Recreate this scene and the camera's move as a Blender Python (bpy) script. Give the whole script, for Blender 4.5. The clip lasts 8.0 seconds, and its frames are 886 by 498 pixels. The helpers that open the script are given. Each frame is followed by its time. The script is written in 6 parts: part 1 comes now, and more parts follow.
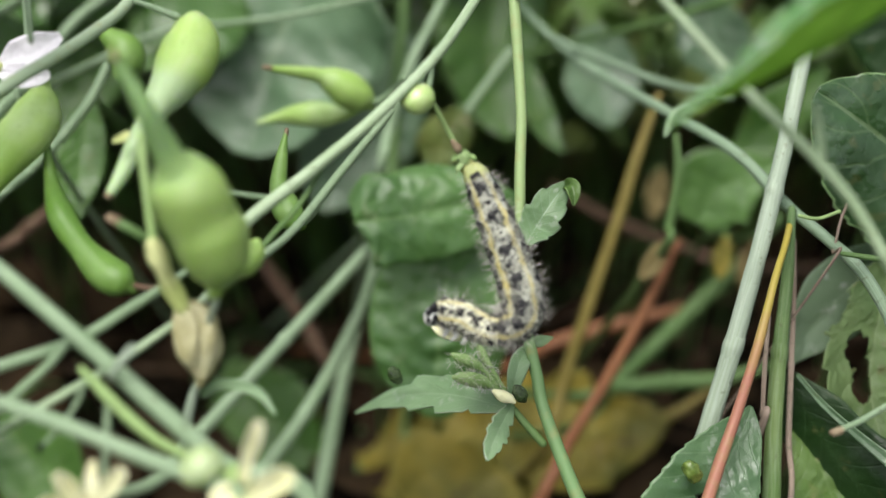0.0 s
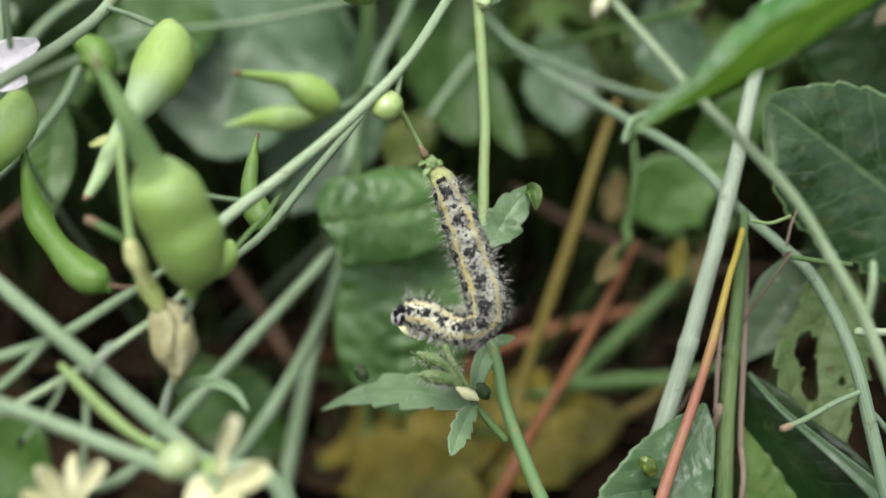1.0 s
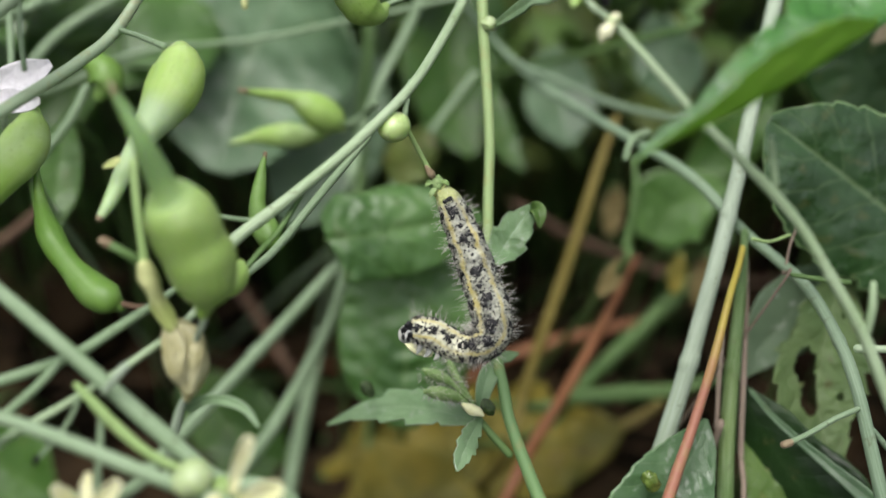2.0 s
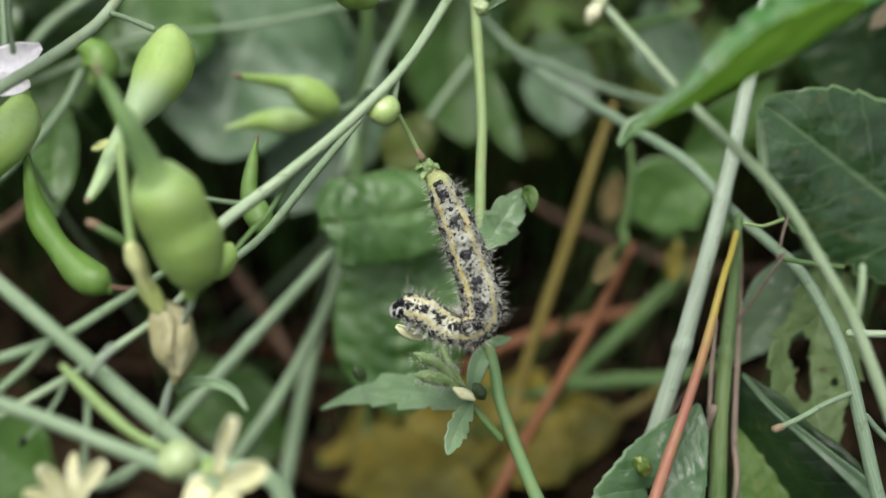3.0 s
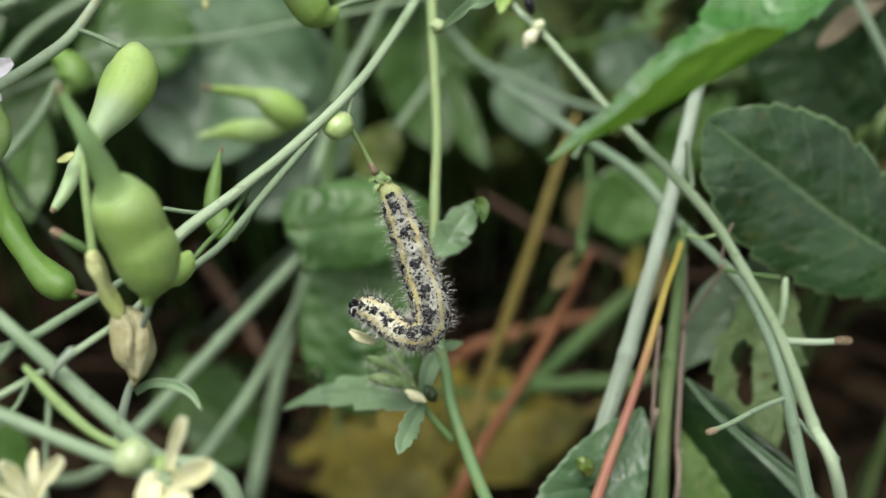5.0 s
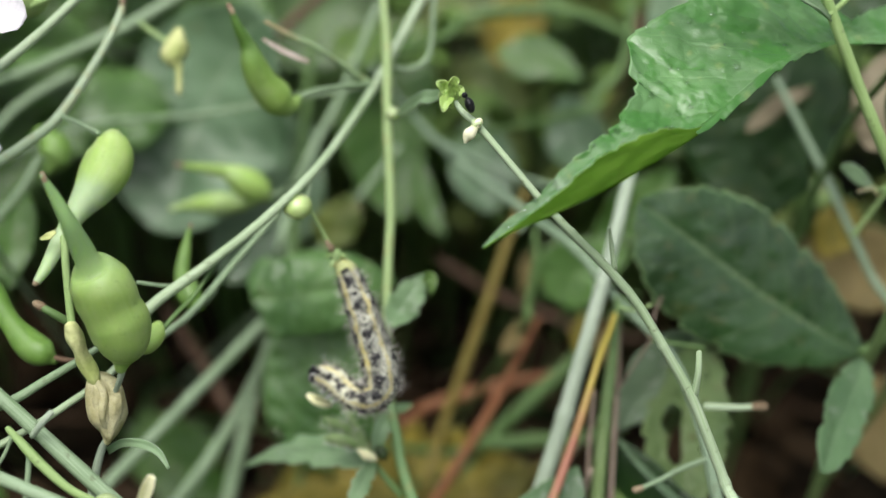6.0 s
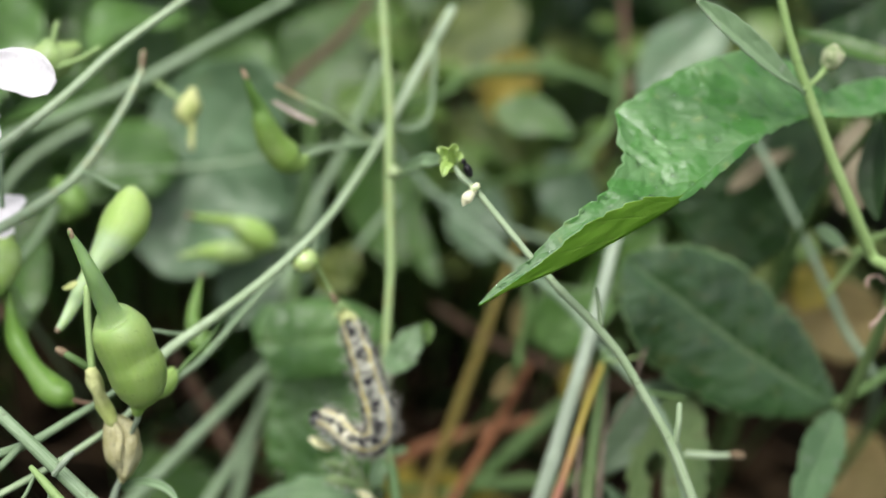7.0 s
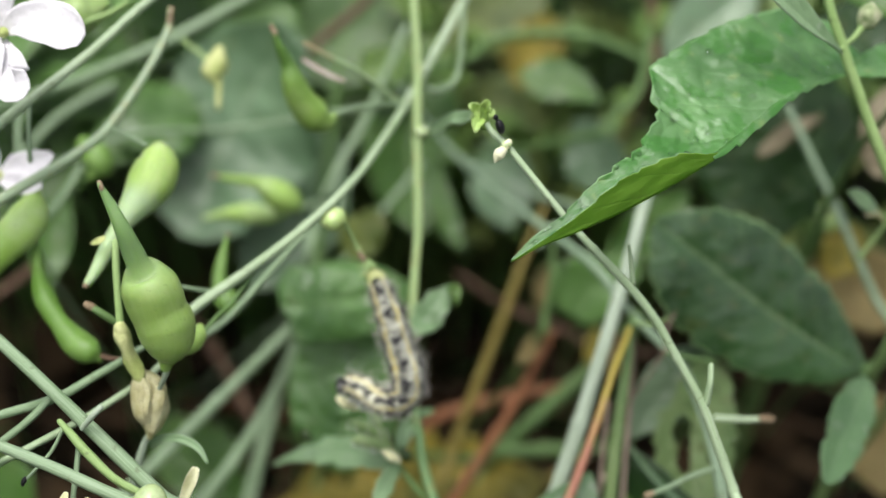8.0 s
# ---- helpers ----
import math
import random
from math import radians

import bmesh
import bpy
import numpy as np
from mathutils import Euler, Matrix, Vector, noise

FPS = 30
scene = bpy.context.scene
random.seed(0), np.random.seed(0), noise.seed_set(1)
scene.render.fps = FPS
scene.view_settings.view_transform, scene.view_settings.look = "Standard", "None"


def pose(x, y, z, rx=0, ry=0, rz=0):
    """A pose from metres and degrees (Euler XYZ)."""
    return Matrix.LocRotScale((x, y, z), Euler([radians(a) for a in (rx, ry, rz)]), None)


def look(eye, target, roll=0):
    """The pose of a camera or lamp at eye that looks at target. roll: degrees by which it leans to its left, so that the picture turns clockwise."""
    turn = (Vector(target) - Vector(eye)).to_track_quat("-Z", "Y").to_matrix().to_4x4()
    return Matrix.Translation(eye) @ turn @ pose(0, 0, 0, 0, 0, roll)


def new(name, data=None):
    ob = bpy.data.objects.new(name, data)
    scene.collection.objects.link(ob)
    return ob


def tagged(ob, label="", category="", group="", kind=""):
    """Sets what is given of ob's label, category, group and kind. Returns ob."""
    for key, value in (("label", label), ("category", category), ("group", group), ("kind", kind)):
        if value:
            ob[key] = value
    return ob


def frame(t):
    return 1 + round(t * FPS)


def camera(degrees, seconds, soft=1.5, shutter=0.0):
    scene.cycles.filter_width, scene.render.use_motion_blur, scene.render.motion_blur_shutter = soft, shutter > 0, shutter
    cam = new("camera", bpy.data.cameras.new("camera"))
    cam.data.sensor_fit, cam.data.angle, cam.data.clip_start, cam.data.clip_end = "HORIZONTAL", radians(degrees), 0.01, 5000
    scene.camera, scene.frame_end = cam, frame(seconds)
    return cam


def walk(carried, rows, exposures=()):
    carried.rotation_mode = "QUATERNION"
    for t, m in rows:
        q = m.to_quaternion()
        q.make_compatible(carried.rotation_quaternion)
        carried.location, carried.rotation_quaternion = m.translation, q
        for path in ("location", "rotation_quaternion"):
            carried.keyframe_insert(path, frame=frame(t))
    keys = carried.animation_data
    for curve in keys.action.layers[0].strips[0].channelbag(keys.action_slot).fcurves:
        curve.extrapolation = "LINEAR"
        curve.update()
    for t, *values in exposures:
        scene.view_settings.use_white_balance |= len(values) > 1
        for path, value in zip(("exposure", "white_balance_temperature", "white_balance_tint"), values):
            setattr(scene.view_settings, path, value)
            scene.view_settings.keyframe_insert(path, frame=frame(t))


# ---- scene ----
FOV = 36.0
cam = camera(FOV, 8.0)
cam.data.dof.use_dof = True
cam.data.dof.focus_distance = 0.161
cam.data.dof.aperture_fstop = 11.5

# The path: seconds, millimetres right, ahead and up of the first eye, yaw, pitch, roll.
BASE = pose(0, -0.150, 0.170, -25.0, 0, 0)
PATH = [
    (0, 0.01, -0.00, 0.01, -0.000, 0.000, 0.000),
    (0.5, -1.08, -0.90, 1.05, -1.113, 0.415, -0.039),
    (1, -1.37, -5.23, 0.22, -1.898, 0.012, -0.261),
    (1.5, -1.43, -7.15, 1.57, -1.543, 0.450, -0.468),
    (1.7, -3.10, -7.61, 1.80, -2.199, 0.379, -0.345),
    (2.8, -2.82, -7.00, 1.28, -2.173, -0.056, -0.231),
    (3, -0.66, -7.38, 0.73, -1.755, -0.078, -0.350),
    (3.5, -0.71, -8.25, 0.63, -1.923, -0.217, -0.569),
    (4, -0.88, -10.56, 1.69, -1.572, 0.028, -0.505),
    (4.2, -1.00, -11.46, 1.97, -1.559, -0.113, -0.631),
    (5.3, 6.76, -19.25, 3.24, -2.026, -0.186, -1.033),
    (5.5, 6.88, -23.43, 5.03, -2.802, 1.140, -0.830),
    (6, 7.71, -30.86, 5.21, -2.814, 1.916, -1.319),
    (6.5, 5.30, -35.62, 6.23, -2.755, 2.301, -1.731),
    (7, 6.07, -42.19, 7.30, -3.253, 3.418, -2.147),
    (7.5, 4.69, -42.29, 5.94, -3.457, 2.650, -2.469),
    (8, 4.12, -40.40, 4.45, -2.707, 2.540, -2.638),
]
walk(cam, [(t, BASE @ pose(x / 1000, y / 1000, z / 1000, 90 + pitch, roll, yaw)) for t, x, y, z, yaw, pitch, roll in PATH],
     exposures=[(0.0, 1.16, 6450, 10), (1.5, 0.97, 6450, 10), (3.5, 0.93, 6450, 10), (5.5, 0.98, 6450, 10), (6.5, 1.11, 6450, 10), (8.0, 1.12, 6450, 10)])

# ---- daylight under an even, bright grey sky ----
world = bpy.data.worlds.new("overcast_sky")
scene.world = world
world.use_nodes = True
wn = world.node_tree.nodes
sky = wn.new("ShaderNodeTexSky")
sky.sky_type = "NISHITA"
sky.sun_disc = False
sky.sun_elevation = radians(58)
sky.sun_rotation = radians(200)
sky.air_density, sky.dust_density, sky.ozone_density = 1.0, 4.0, 0.6
wn["Background"].inputs[1].default_value = 0.08
grey = wn.new("ShaderNodeHueSaturation")  # cloud cover
grey.inputs["Saturation"].default_value = 0.35
world.node_tree.links.new(sky.outputs[0], grey.inputs["Color"])
world.node_tree.links.new(grey.outputs[0], wn["Background"].inputs[0])
sun = new("sun", bpy.data.lights.new("sun", "SUN"))
sun.data.energy, sun.data.angle, sun.data.color = 1.5, radians(40), (1.0, 0.97, 0.92)
sun.matrix_world = look((-0.25, -0.55, 1.5), (0, 0, 0))


# ---- materials ----
def mat(name, rough=0.5, spec=0.4):
    m = bpy.data.materials.new(name)
    m.use_nodes = True
    b = m.node_tree.nodes["Principled BSDF"]
    b.inputs["Roughness"].default_value = rough
    b.inputs["Specular IOR Level"].default_value = spec
    return m, m.node_tree.nodes, m.node_tree.links, b


def mixed(n, l, fac, a, b):
    """A colour mixed from a to b; each is a colour or a socket."""
    x = n.new("ShaderNodeMix")
    x.data_type = "RGBA"
    for sock, v in ((x.inputs["Factor"], fac), (x.inputs[6], a), (x.inputs[7], b)):
        if hasattr(v, "links"):
            l.new(v, sock)
        elif isinstance(v, tuple):
            sock.default_value = (*v, 1)
        else:
            sock.default_value = v
    return x.outputs[2]


def cloud(n, l, scale, detail=4.0, lo=0.35, hi=0.65, where=None):
    """A soft noise from 0 to 1, scale in patches per metre."""
    if where is None:
        where = n.new("ShaderNodeTexCoord").outputs["Object"]
    t = n.new("ShaderNodeTexNoise")
    t.inputs["Scale"].default_value, t.inputs["Detail"].default_value = scale, detail
    l.new(where, t.inputs["Vector"])
    r = n.new("ShaderNodeMapRange")
    r.inputs[1].default_value, r.inputs[2].default_value = lo, hi
    l.new(t.outputs["Fac"], r.inputs[0])
    return r.outputs[0]


def maths(n, l, op, a, b=0.0, c=0.0):
    x = n.new("ShaderNodeMath")
    x.operation = op
    for i, v in enumerate((a, b, c)):
        if hasattr(v, "links"):
            l.new(v, x.inputs[i])
        else:
            x.inputs[i].default_value = v
    return x.outputs[0]


def bumped(n, l, b, height, strength, distance):
    x = n.new("ShaderNodeBump")
    x.inputs["Strength"].default_value, x.inputs["Distance"].default_value = strength, distance
    l.new(height, x.inputs["Height"])
    l.new(x.outputs[0], b.inputs["Normal"])


def see_through(m, b, colour, amount):
    """Lets part of the light through a thin leaf or petal."""
    n, l = m.node_tree.nodes, m.node_tree.links
    t, x = n.new("ShaderNodeBsdfTranslucent"), n.new("ShaderNodeMixShader")
    if hasattr(colour, "links"):
        l.new(colour, t.inputs[0])
    else:
        t.inputs[0].default_value = (*colour, 1)
    x.inputs[0].default_value = amount
    l.new(b.outputs[0], x.inputs[1])
    l.new(t.outputs[0], x.inputs[2])
    l.new(x.outputs[0], n["Material Output"].inputs[0])


def stem_mat(name, a, b2, streak=(0.35, 0.45, 0.3), rough=0.5, spec=0.35):
    """A stalk: waxy bloom in long streaks, small blemishes."""
    m, n, l, b = mat(name, rough, spec)
    uv = n.new("ShaderNodeTexCoord").outputs["UV"]
    mp = n.new("ShaderNodeMapping")
    mp.inputs["Scale"].default_value = (0.05, 9.0, 1.0)
    l.new(uv, mp.inputs[0])
    lines = cloud(n, l, 3.0, 3.0, 0.4, 0.62, mp.outputs[0])
    col = mixed(n, l, cloud(n, l, 60.0), a, b2)
    col = mixed(n, l, maths(n, l, "MULTIPLY", lines, 0.45), col, streak)
    col = mixed(n, l, maths(n, l, "MULTIPLY", cloud(n, l, 900.0, 3.0, 0.62, 0.72), 0.5), col, (0.10, 0.11, 0.05))
    l.new(col, b.inputs["Base Color"])
    bumped(n, l, b, lines, 0.25, 0.0003)
    return m


def leaf_mat(name, a, b2, vein, through_col, veins=9.0, rough=0.42, spec=0.45, thru=0.3, vein_amt=0.55, spots=(0.16, 0.15, 0.05), spot_amt=0.3, quilt=0.0, patch=0.0, rim=0.3, cell=330.0, film=None):
    """A leaf blade: midrib and side veins along its own grid, mottling, small spots."""
    m, n, l, b = mat(name, rough, spec)
    uv = n.new("ShaderNodeTexCoord").outputs["UV"]
    sep = n.new("ShaderNodeSeparateXYZ")
    l.new(uv, sep.inputs[0])
    wob = cloud(n, l, 160.0, 2.0, 0.3, 0.7)
    v = maths(n, l, "ABSOLUTE", sep.outputs[1])
    mid = maths(n, l, "LESS_THAN", v, 0.035)
    phase = maths(n, l, "SUBTRACT", maths(n, l, "MULTIPLY", sep.outputs[0], veins), maths(n, l, "MULTIPLY", maths(n, l, "POWER", v, 0.8), 1.7))
    phase = maths(n, l, "ADD", phase, maths(n, l, "MULTIPLY", wob, 0.25))
    tri = maths(n, l, "ABSOLUTE", maths(n, l, "SUBTRACT", maths(n, l, "FRACT", phase), 0.5))
    rib = n.new("ShaderNodeMapRange")
    rib.inputs[1].default_value, rib.inputs[2].default_value, rib.inputs[3].default_value, rib.inputs[4].default_value = 0.0, 0.07, 1.0, 0.0
    l.new(tri, rib.inputs[0])
    net = n.new("ShaderNodeTexVoronoi")
    net.feature = "DISTANCE_TO_EDGE"
    net.inputs["Scale"].default_value = 800.0
    l.new(n.new("ShaderNodeTexCoord").outputs["Object"], net.inputs["Vector"])
    cells = n.new("ShaderNodeMapRange")
    cells.inputs[1].default_value, cells.inputs[2].default_value, cells.inputs[3].default_value, cells.inputs[4].default_value = 0.0, 0.09, 1.0, 0.0
    l.new(net.outputs["Distance"], cells.inputs[0])
    col = mixed(n, l, cloud(n, l, 85.0, 6.0, 0.3, 0.7), tuple(x * 0.8 for x in a), tuple(x * 1.12 for x in b2))
    col = mixed(n, l, maths(n, l, "MULTIPLY", cells.outputs[0], 0.08), col, vein)
    allv = maths(n, l, "MAXIMUM", maths(n, l, "MULTIPLY", rib.outputs[0], 0.6), mid)
    col = mixed(n, l, maths(n, l, "MULTIPLY", allv, vein_amt), col, vein)
    col = mixed(n, l, maths(n, l, "MULTIPLY", cloud(n, l, 420.0, 4.0, 0.61, 0.68), spot_amt), col, spots)
    col = mixed(n, l, maths(n, l, "MULTIPLY", maths(n, l, "GREATER_THAN", v, 0.97), rim), col, tuple(min(0.6, x * 1.7) for x in vein))  # pale margin
    soaked = cloud(n, l, 230.0, 5.0, 0.51, 0.56)
    if film:  # rain has soaked the waxy bloom away in blotches
        col = mixed(n, l, maths(n, l, "MULTIPLY", soaked, 0.75), col, film)
    l.new(col, b.inputs["Base Color"])
    r = n.new("ShaderNodeMapRange")
    r.inputs[3].default_value, r.inputs[4].default_value = rough - 0.1, rough + 0.15
    l.new(cloud(n, l, 240.0), r.inputs[0])
    l.new(r.outputs[0], b.inputs["Roughness"])
    h = maths(n, l, "ADD", maths(n, l, "MULTIPLY", allv, -0.3), maths(n, l, "MULTIPLY", cells.outputs[0], -0.06))
    h = maths(n, l, "ADD", h, maths(n, l, "MULTIPLY", cloud(n, l, 260.0, 2.0), 0.7))
    if quilt:  # puckers between the small veins
        puck = n.new("ShaderNodeTexVoronoi")
        puck.feature = "SMOOTH_F1"
        puck.inputs["Scale"].default_value, puck.inputs["Smoothness"].default_value = cell, 0.5
        warp = n.new("ShaderNodeTexNoise")
        warp.inputs["Scale"].default_value = 150.0
        l.new(n.new("ShaderNodeTexCoord").outputs["Object"], warp.inputs["Vector"])
        shift = n.new("ShaderNodeVectorMath")
        shift.operation = "MULTIPLY_ADD"
        shift.inputs[1].default_value = (0.006, 0.006, 0.006)
        l.new(warp.outputs["Color"], shift.inputs[0])
        l.new(n.new("ShaderNodeTexCoord").outputs["Object"], shift.inputs[2])
        l.new(shift.outputs[0], puck.inputs["Vector"])
        h = maths(n, l, "SUBTRACT", h, maths(n, l, "MULTIPLY", puck.outputs["Distance"], quilt))
    bumped(n, l, b, h, 0.5, 0.0005)
    if patch:  # wet film in patches
        b.inputs["Coat Roughness"].default_value = 0.12
        l.new(maths(n, l, "MULTIPLY", soaked if film else cloud(n, l, 130.0, 4.0, 0.47, 0.6), patch), b.inputs["Coat Weight"])
    see_through(m, b, through_col, thru)
    return m


def plain_mat(name, a, b2, scale=200.0, rough=0.6, spec=0.3, bump=0.3, thru=0.0, sub=0.0):
    m, n, l, b = mat(name, rough, spec)
    c = cloud(n, l, scale)
    col = mixed(n, l, c, a, b2)
    col = mixed(n, l, maths(n, l, "MULTIPLY", cloud(n, l, scale * 6, 3.0, 0.5, 0.7), 0.3), col, tuple(x * 0.6 for x in a))
    l.new(col, b.inputs["Base Color"])
    if sub:
        b.inputs["Subsurface Weight"].default_value = sub
        b.inputs["Subsurface Radius"].default_value = (0.0015, 0.002, 0.0006)
        b.inputs["Subsurface Scale"].default_value = 1.0
    if bump:
        bumped(n, l, b, cloud(n, l, scale * 4), bump, 0.0003)
    if thru:
        see_through(m, b, col, thru)
    return m


STEM_WAXY = stem_mat("waxy_stem", (0.165, 0.255, 0.130), (0.235, 0.335, 0.195), (0.36, 0.45, 0.32))
STEM_PALE = stem_mat("pale_green_stem", (0.27, 0.38, 0.205), (0.36, 0.465, 0.295), (0.48, 0.57, 0.42))
STEM_GREY = stem_mat("grey_green_stem", (0.25, 0.325, 0.22), (0.34, 0.415, 0.31), (0.47, 0.54, 0.45))
STEM_LIME = stem_mat("lime_stem", (0.21, 0.34, 0.10), (0.28, 0.41, 0.15), (0.36, 0.48, 0.23))
STEM_DARK = stem_mat("dark_green_stem", (0.055, 0.125, 0.025), (0.095, 0.175, 0.045), (0.17, 0.26, 0.12))
STEM_BLUE = stem_mat("blue_green_stem", (0.14, 0.22, 0.125), (0.20, 0.285, 0.18), (0.30, 0.39, 0.29))
# ochre, brown and rust bases lowered to hold the shade behind the radish
STEM_OCHRE = stem_mat("ochre_stem", (0.155, 0.12, 0.022), (0.205, 0.165, 0.04), (0.30, 0.25, 0.08))
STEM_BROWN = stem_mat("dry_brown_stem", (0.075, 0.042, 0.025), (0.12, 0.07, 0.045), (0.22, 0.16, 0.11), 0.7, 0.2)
STEM_RIBBED = stem_mat("ribbed_patched_stem", (0.065, 0.145, 0.035), (0.14, 0.215, 0.06), (0.26, 0.34, 0.20))
TENDRIL = stem_mat("pinkish_tendril", (0.36, 0.24, 0.18), (0.46, 0.33, 0.26), (0.52, 0.42, 0.36))
STEM_STRAW = stem_mat("straw_brown_stem", (0.17, 0.12, 0.085), (0.30, 0.23, 0.18), (0.40, 0.34, 0.28), 0.7, 0.2)
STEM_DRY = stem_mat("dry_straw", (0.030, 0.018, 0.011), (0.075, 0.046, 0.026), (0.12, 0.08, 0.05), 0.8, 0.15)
STEM_RUST = stem_mat("rust_red_stem", (0.18, 0.063, 0.026), (0.235, 0.093, 0.04), (0.32, 0.17, 0.08))


def two_tone(name, a, b2, at_, width_):
    """A stalk whose colour runs from a to b2 along its length."""
    m, n, l, b = mat(name, 0.45, 0.4)
    sep = n.new("ShaderNodeSeparateXYZ")
    l.new(n.new("ShaderNodeTexCoord").outputs["UV"], sep.inputs[0])
    r = n.new("ShaderNodeMapRange")
    r.inputs[1].default_value, r.inputs[2].default_value = at_ - width_, at_ + width_
    l.new(maths(n, l, "ADD", sep.outputs[0], maths(n, l, "MULTIPLY", cloud(n, l, 300.0), 4.0)), r.inputs[0])
    col = mixed(n, l, r.outputs[0], a, b2)
    col = mixed(n, l, maths(n, l, "MULTIPLY", cloud(n, l, 700.0, 3.0, 0.5, 0.7), 0.4), col, (0.30, 0.26, 0.10))
    l.new(col, b.inputs["Base Color"])
    return m


WEED_STEM = two_tone("weed_stem", (0.28, 0.39, 0.165), (0.145, 0.255, 0.10), 74.0, 5.0)
RED_YELLOW = two_tone("yellow_to_red_stem", (0.40, 0.33, 0.06), (0.34, 0.145, 0.095), 23.0, 6.0)
TWIG_DYING = two_tone("withering_twig", (0.42, 0.31, 0.16), (0.26, 0.375, 0.19), 6.0, 3.5)
STALK_TIP = two_tone("upper_stalk", (0.38, 0.36, 0.21), (0.345, 0.45, 0.29), 3.5, 2.0)


def pod_mat(name, a, b2, bloom, rough=0.46, spec=0.45, sub=0.2, beak=None):
    """A fleshy pod: faint lengthwise veins, a whitish bloom in patches, tiny pores; beak: its colour and where along the pod it begins and has ended."""
    m, n, l, b = mat(name, rough, spec)
    mp = n.new("ShaderNodeMapping")
    mp.inputs["Scale"].default_value = (0.06, 14.0, 1.0)
    l.new(n.new("ShaderNodeTexCoord").outputs["UV"], mp.inputs[0])
    lines = cloud(n, l, 2.0, 3.0, 0.42, 0.62, mp.outputs[0])
    col = mixed(n, l, cloud(n, l, 110.0, 4.0), a, b2)
    col = mixed(n, l, maths(n, l, "MULTIPLY", lines, 0.1), col, bloom)
    col = mixed(n, l, maths(n, l, "MULTIPLY", cloud(n, l, 190.0, 5.0, 0.48, 0.7), 0.45), col, bloom)
    col = mixed(n, l, maths(n, l, "MULTIPLY", cloud(n, l, 1500.0, 2.0, 0.62, 0.72), 0.3), col, tuple(x * 0.55 for x in a))
    if beak:
        sep = n.new("ShaderNodeSeparateXYZ")
        l.new(n.new("ShaderNodeTexCoord").outputs["UV"], sep.inputs[0])
        run = n.new("ShaderNodeMapRange")
        run.interpolation_type = "SMOOTHSTEP"
        run.inputs[1].default_value, run.inputs[2].default_value = beak[1], beak[2]
        l.new(maths(n, l, "ADD", sep.outputs[0], maths(n, l, "MULTIPLY", cloud(n, l, 300.0), 0.8)), run.inputs[0])
        col = mixed(n, l, maths(n, l, "MULTIPLY", run.outputs[0], 0.9), col, beak[0])
    l.new(col, b.inputs["Base Color"])
    r = n.new("ShaderNodeMapRange")
    r.inputs[3].default_value, r.inputs[4].default_value = rough - 0.1, rough + 0.14
    l.new(cloud(n, l, 260.0), r.inputs[0])
    l.new(r.outputs[0], b.inputs["Roughness"])
    b.inputs["Subsurface Weight"].default_value = sub
    b.inputs["Subsurface Radius"].default_value = (0.0015, 0.002, 0.0006)
    b.inputs["Subsurface Scale"].default_value = 1.0
    bumped(n, l, b, maths(n, l, "ADD", maths(n, l, "MULTIPLY", lines, 0.3), cloud(n, l, 700.0)), 0.1, 0.0003)
    return m


POD = pod_mat("pod_skin", (0.24, 0.40, 0.07), (0.33, 0.49, 0.13), (0.48, 0.60, 0.34))
POD_PEAR = pod_mat("pear_pod_skin", (0.26, 0.41, 0.085), (0.36, 0.50, 0.15), (0.55, 0.64, 0.41), sub=0.5, beak=((0.33, 0.45, 0.25), 7.6, 11.2))
POD_TWIN = pod_mat("swollen_pod_skin", (0.205, 0.325, 0.072), (0.27, 0.39, 0.115), (0.35, 0.44, 0.20), sub=0.6, beak=((0.18, 0.305, 0.12), 15.6, 9.6))
POD_BEAKED = pod_mat("beaked_pod_skin", (0.17, 0.30, 0.05), (0.25, 0.38, 0.09), (0.34, 0.46, 0.20), beak=((0.075, 0.17, 0.030), 12.0, 5.0))
POD_PALE = pod_mat("pale_pod_skin", (0.20, 0.32, 0.075), (0.275, 0.39, 0.125), (0.38, 0.48, 0.24))
POD_SLIM = pod_mat("slim_pod_skin", (0.085, 0.185, 0.022), (0.135, 0.25, 0.045), (0.22, 0.34, 0.12), sub=0.3)
LEAF_GREY = leaf_mat("grey_green_leaf", (0.070, 0.148, 0.066), (0.155, 0.262, 0.138), (0.25, 0.36, 0.22), (0.11, 0.26, 0.05), 7.0, 0.38, 0.6, quilt=0.7, patch=0.35)
LEAF_MID = leaf_mat("mid_green_leaf", (0.032, 0.098, 0.012), (0.066, 0.150, 0.024), (0.13, 0.24, 0.06), (0.14, 0.32, 0.015), 8.0, 0.38, 0.5)
LEAF_DARK = leaf_mat("dark_green_leaf", (0.026, 0.078, 0.019), (0.060, 0.138, 0.044), (0.15, 0.235, 0.10), (0.06, 0.18, 0.02), 8.0, 0.3, 0.9, 0.15, 0.5, quilt=0.6, rim=1.0, cell=620.0)
LEAF_GLOSSY = leaf_mat("dark_glossy_leaf", (0.021, 0.064, 0.015), (0.048, 0.114, 0.035), (0.15, 0.235, 0.10), (0.05, 0.15, 0.015), 8.0, 0.28, 0.8, 0.12, 0.75, quilt=0.45, rim=1.0, cell=620.0)
# deep green, with the shade on the low hanging leaf mixed into the colour
LEAF_DEEP_SHADED = leaf_mat("deep_green_shaded_leaf", (0.010, 0.032, 0.007), (0.020, 0.052, 0.012), (0.035, 0.075, 0.02), (0.03, 0.09, 0.01), 8.0, 0.4, 0.35, 0.15, 0.3)
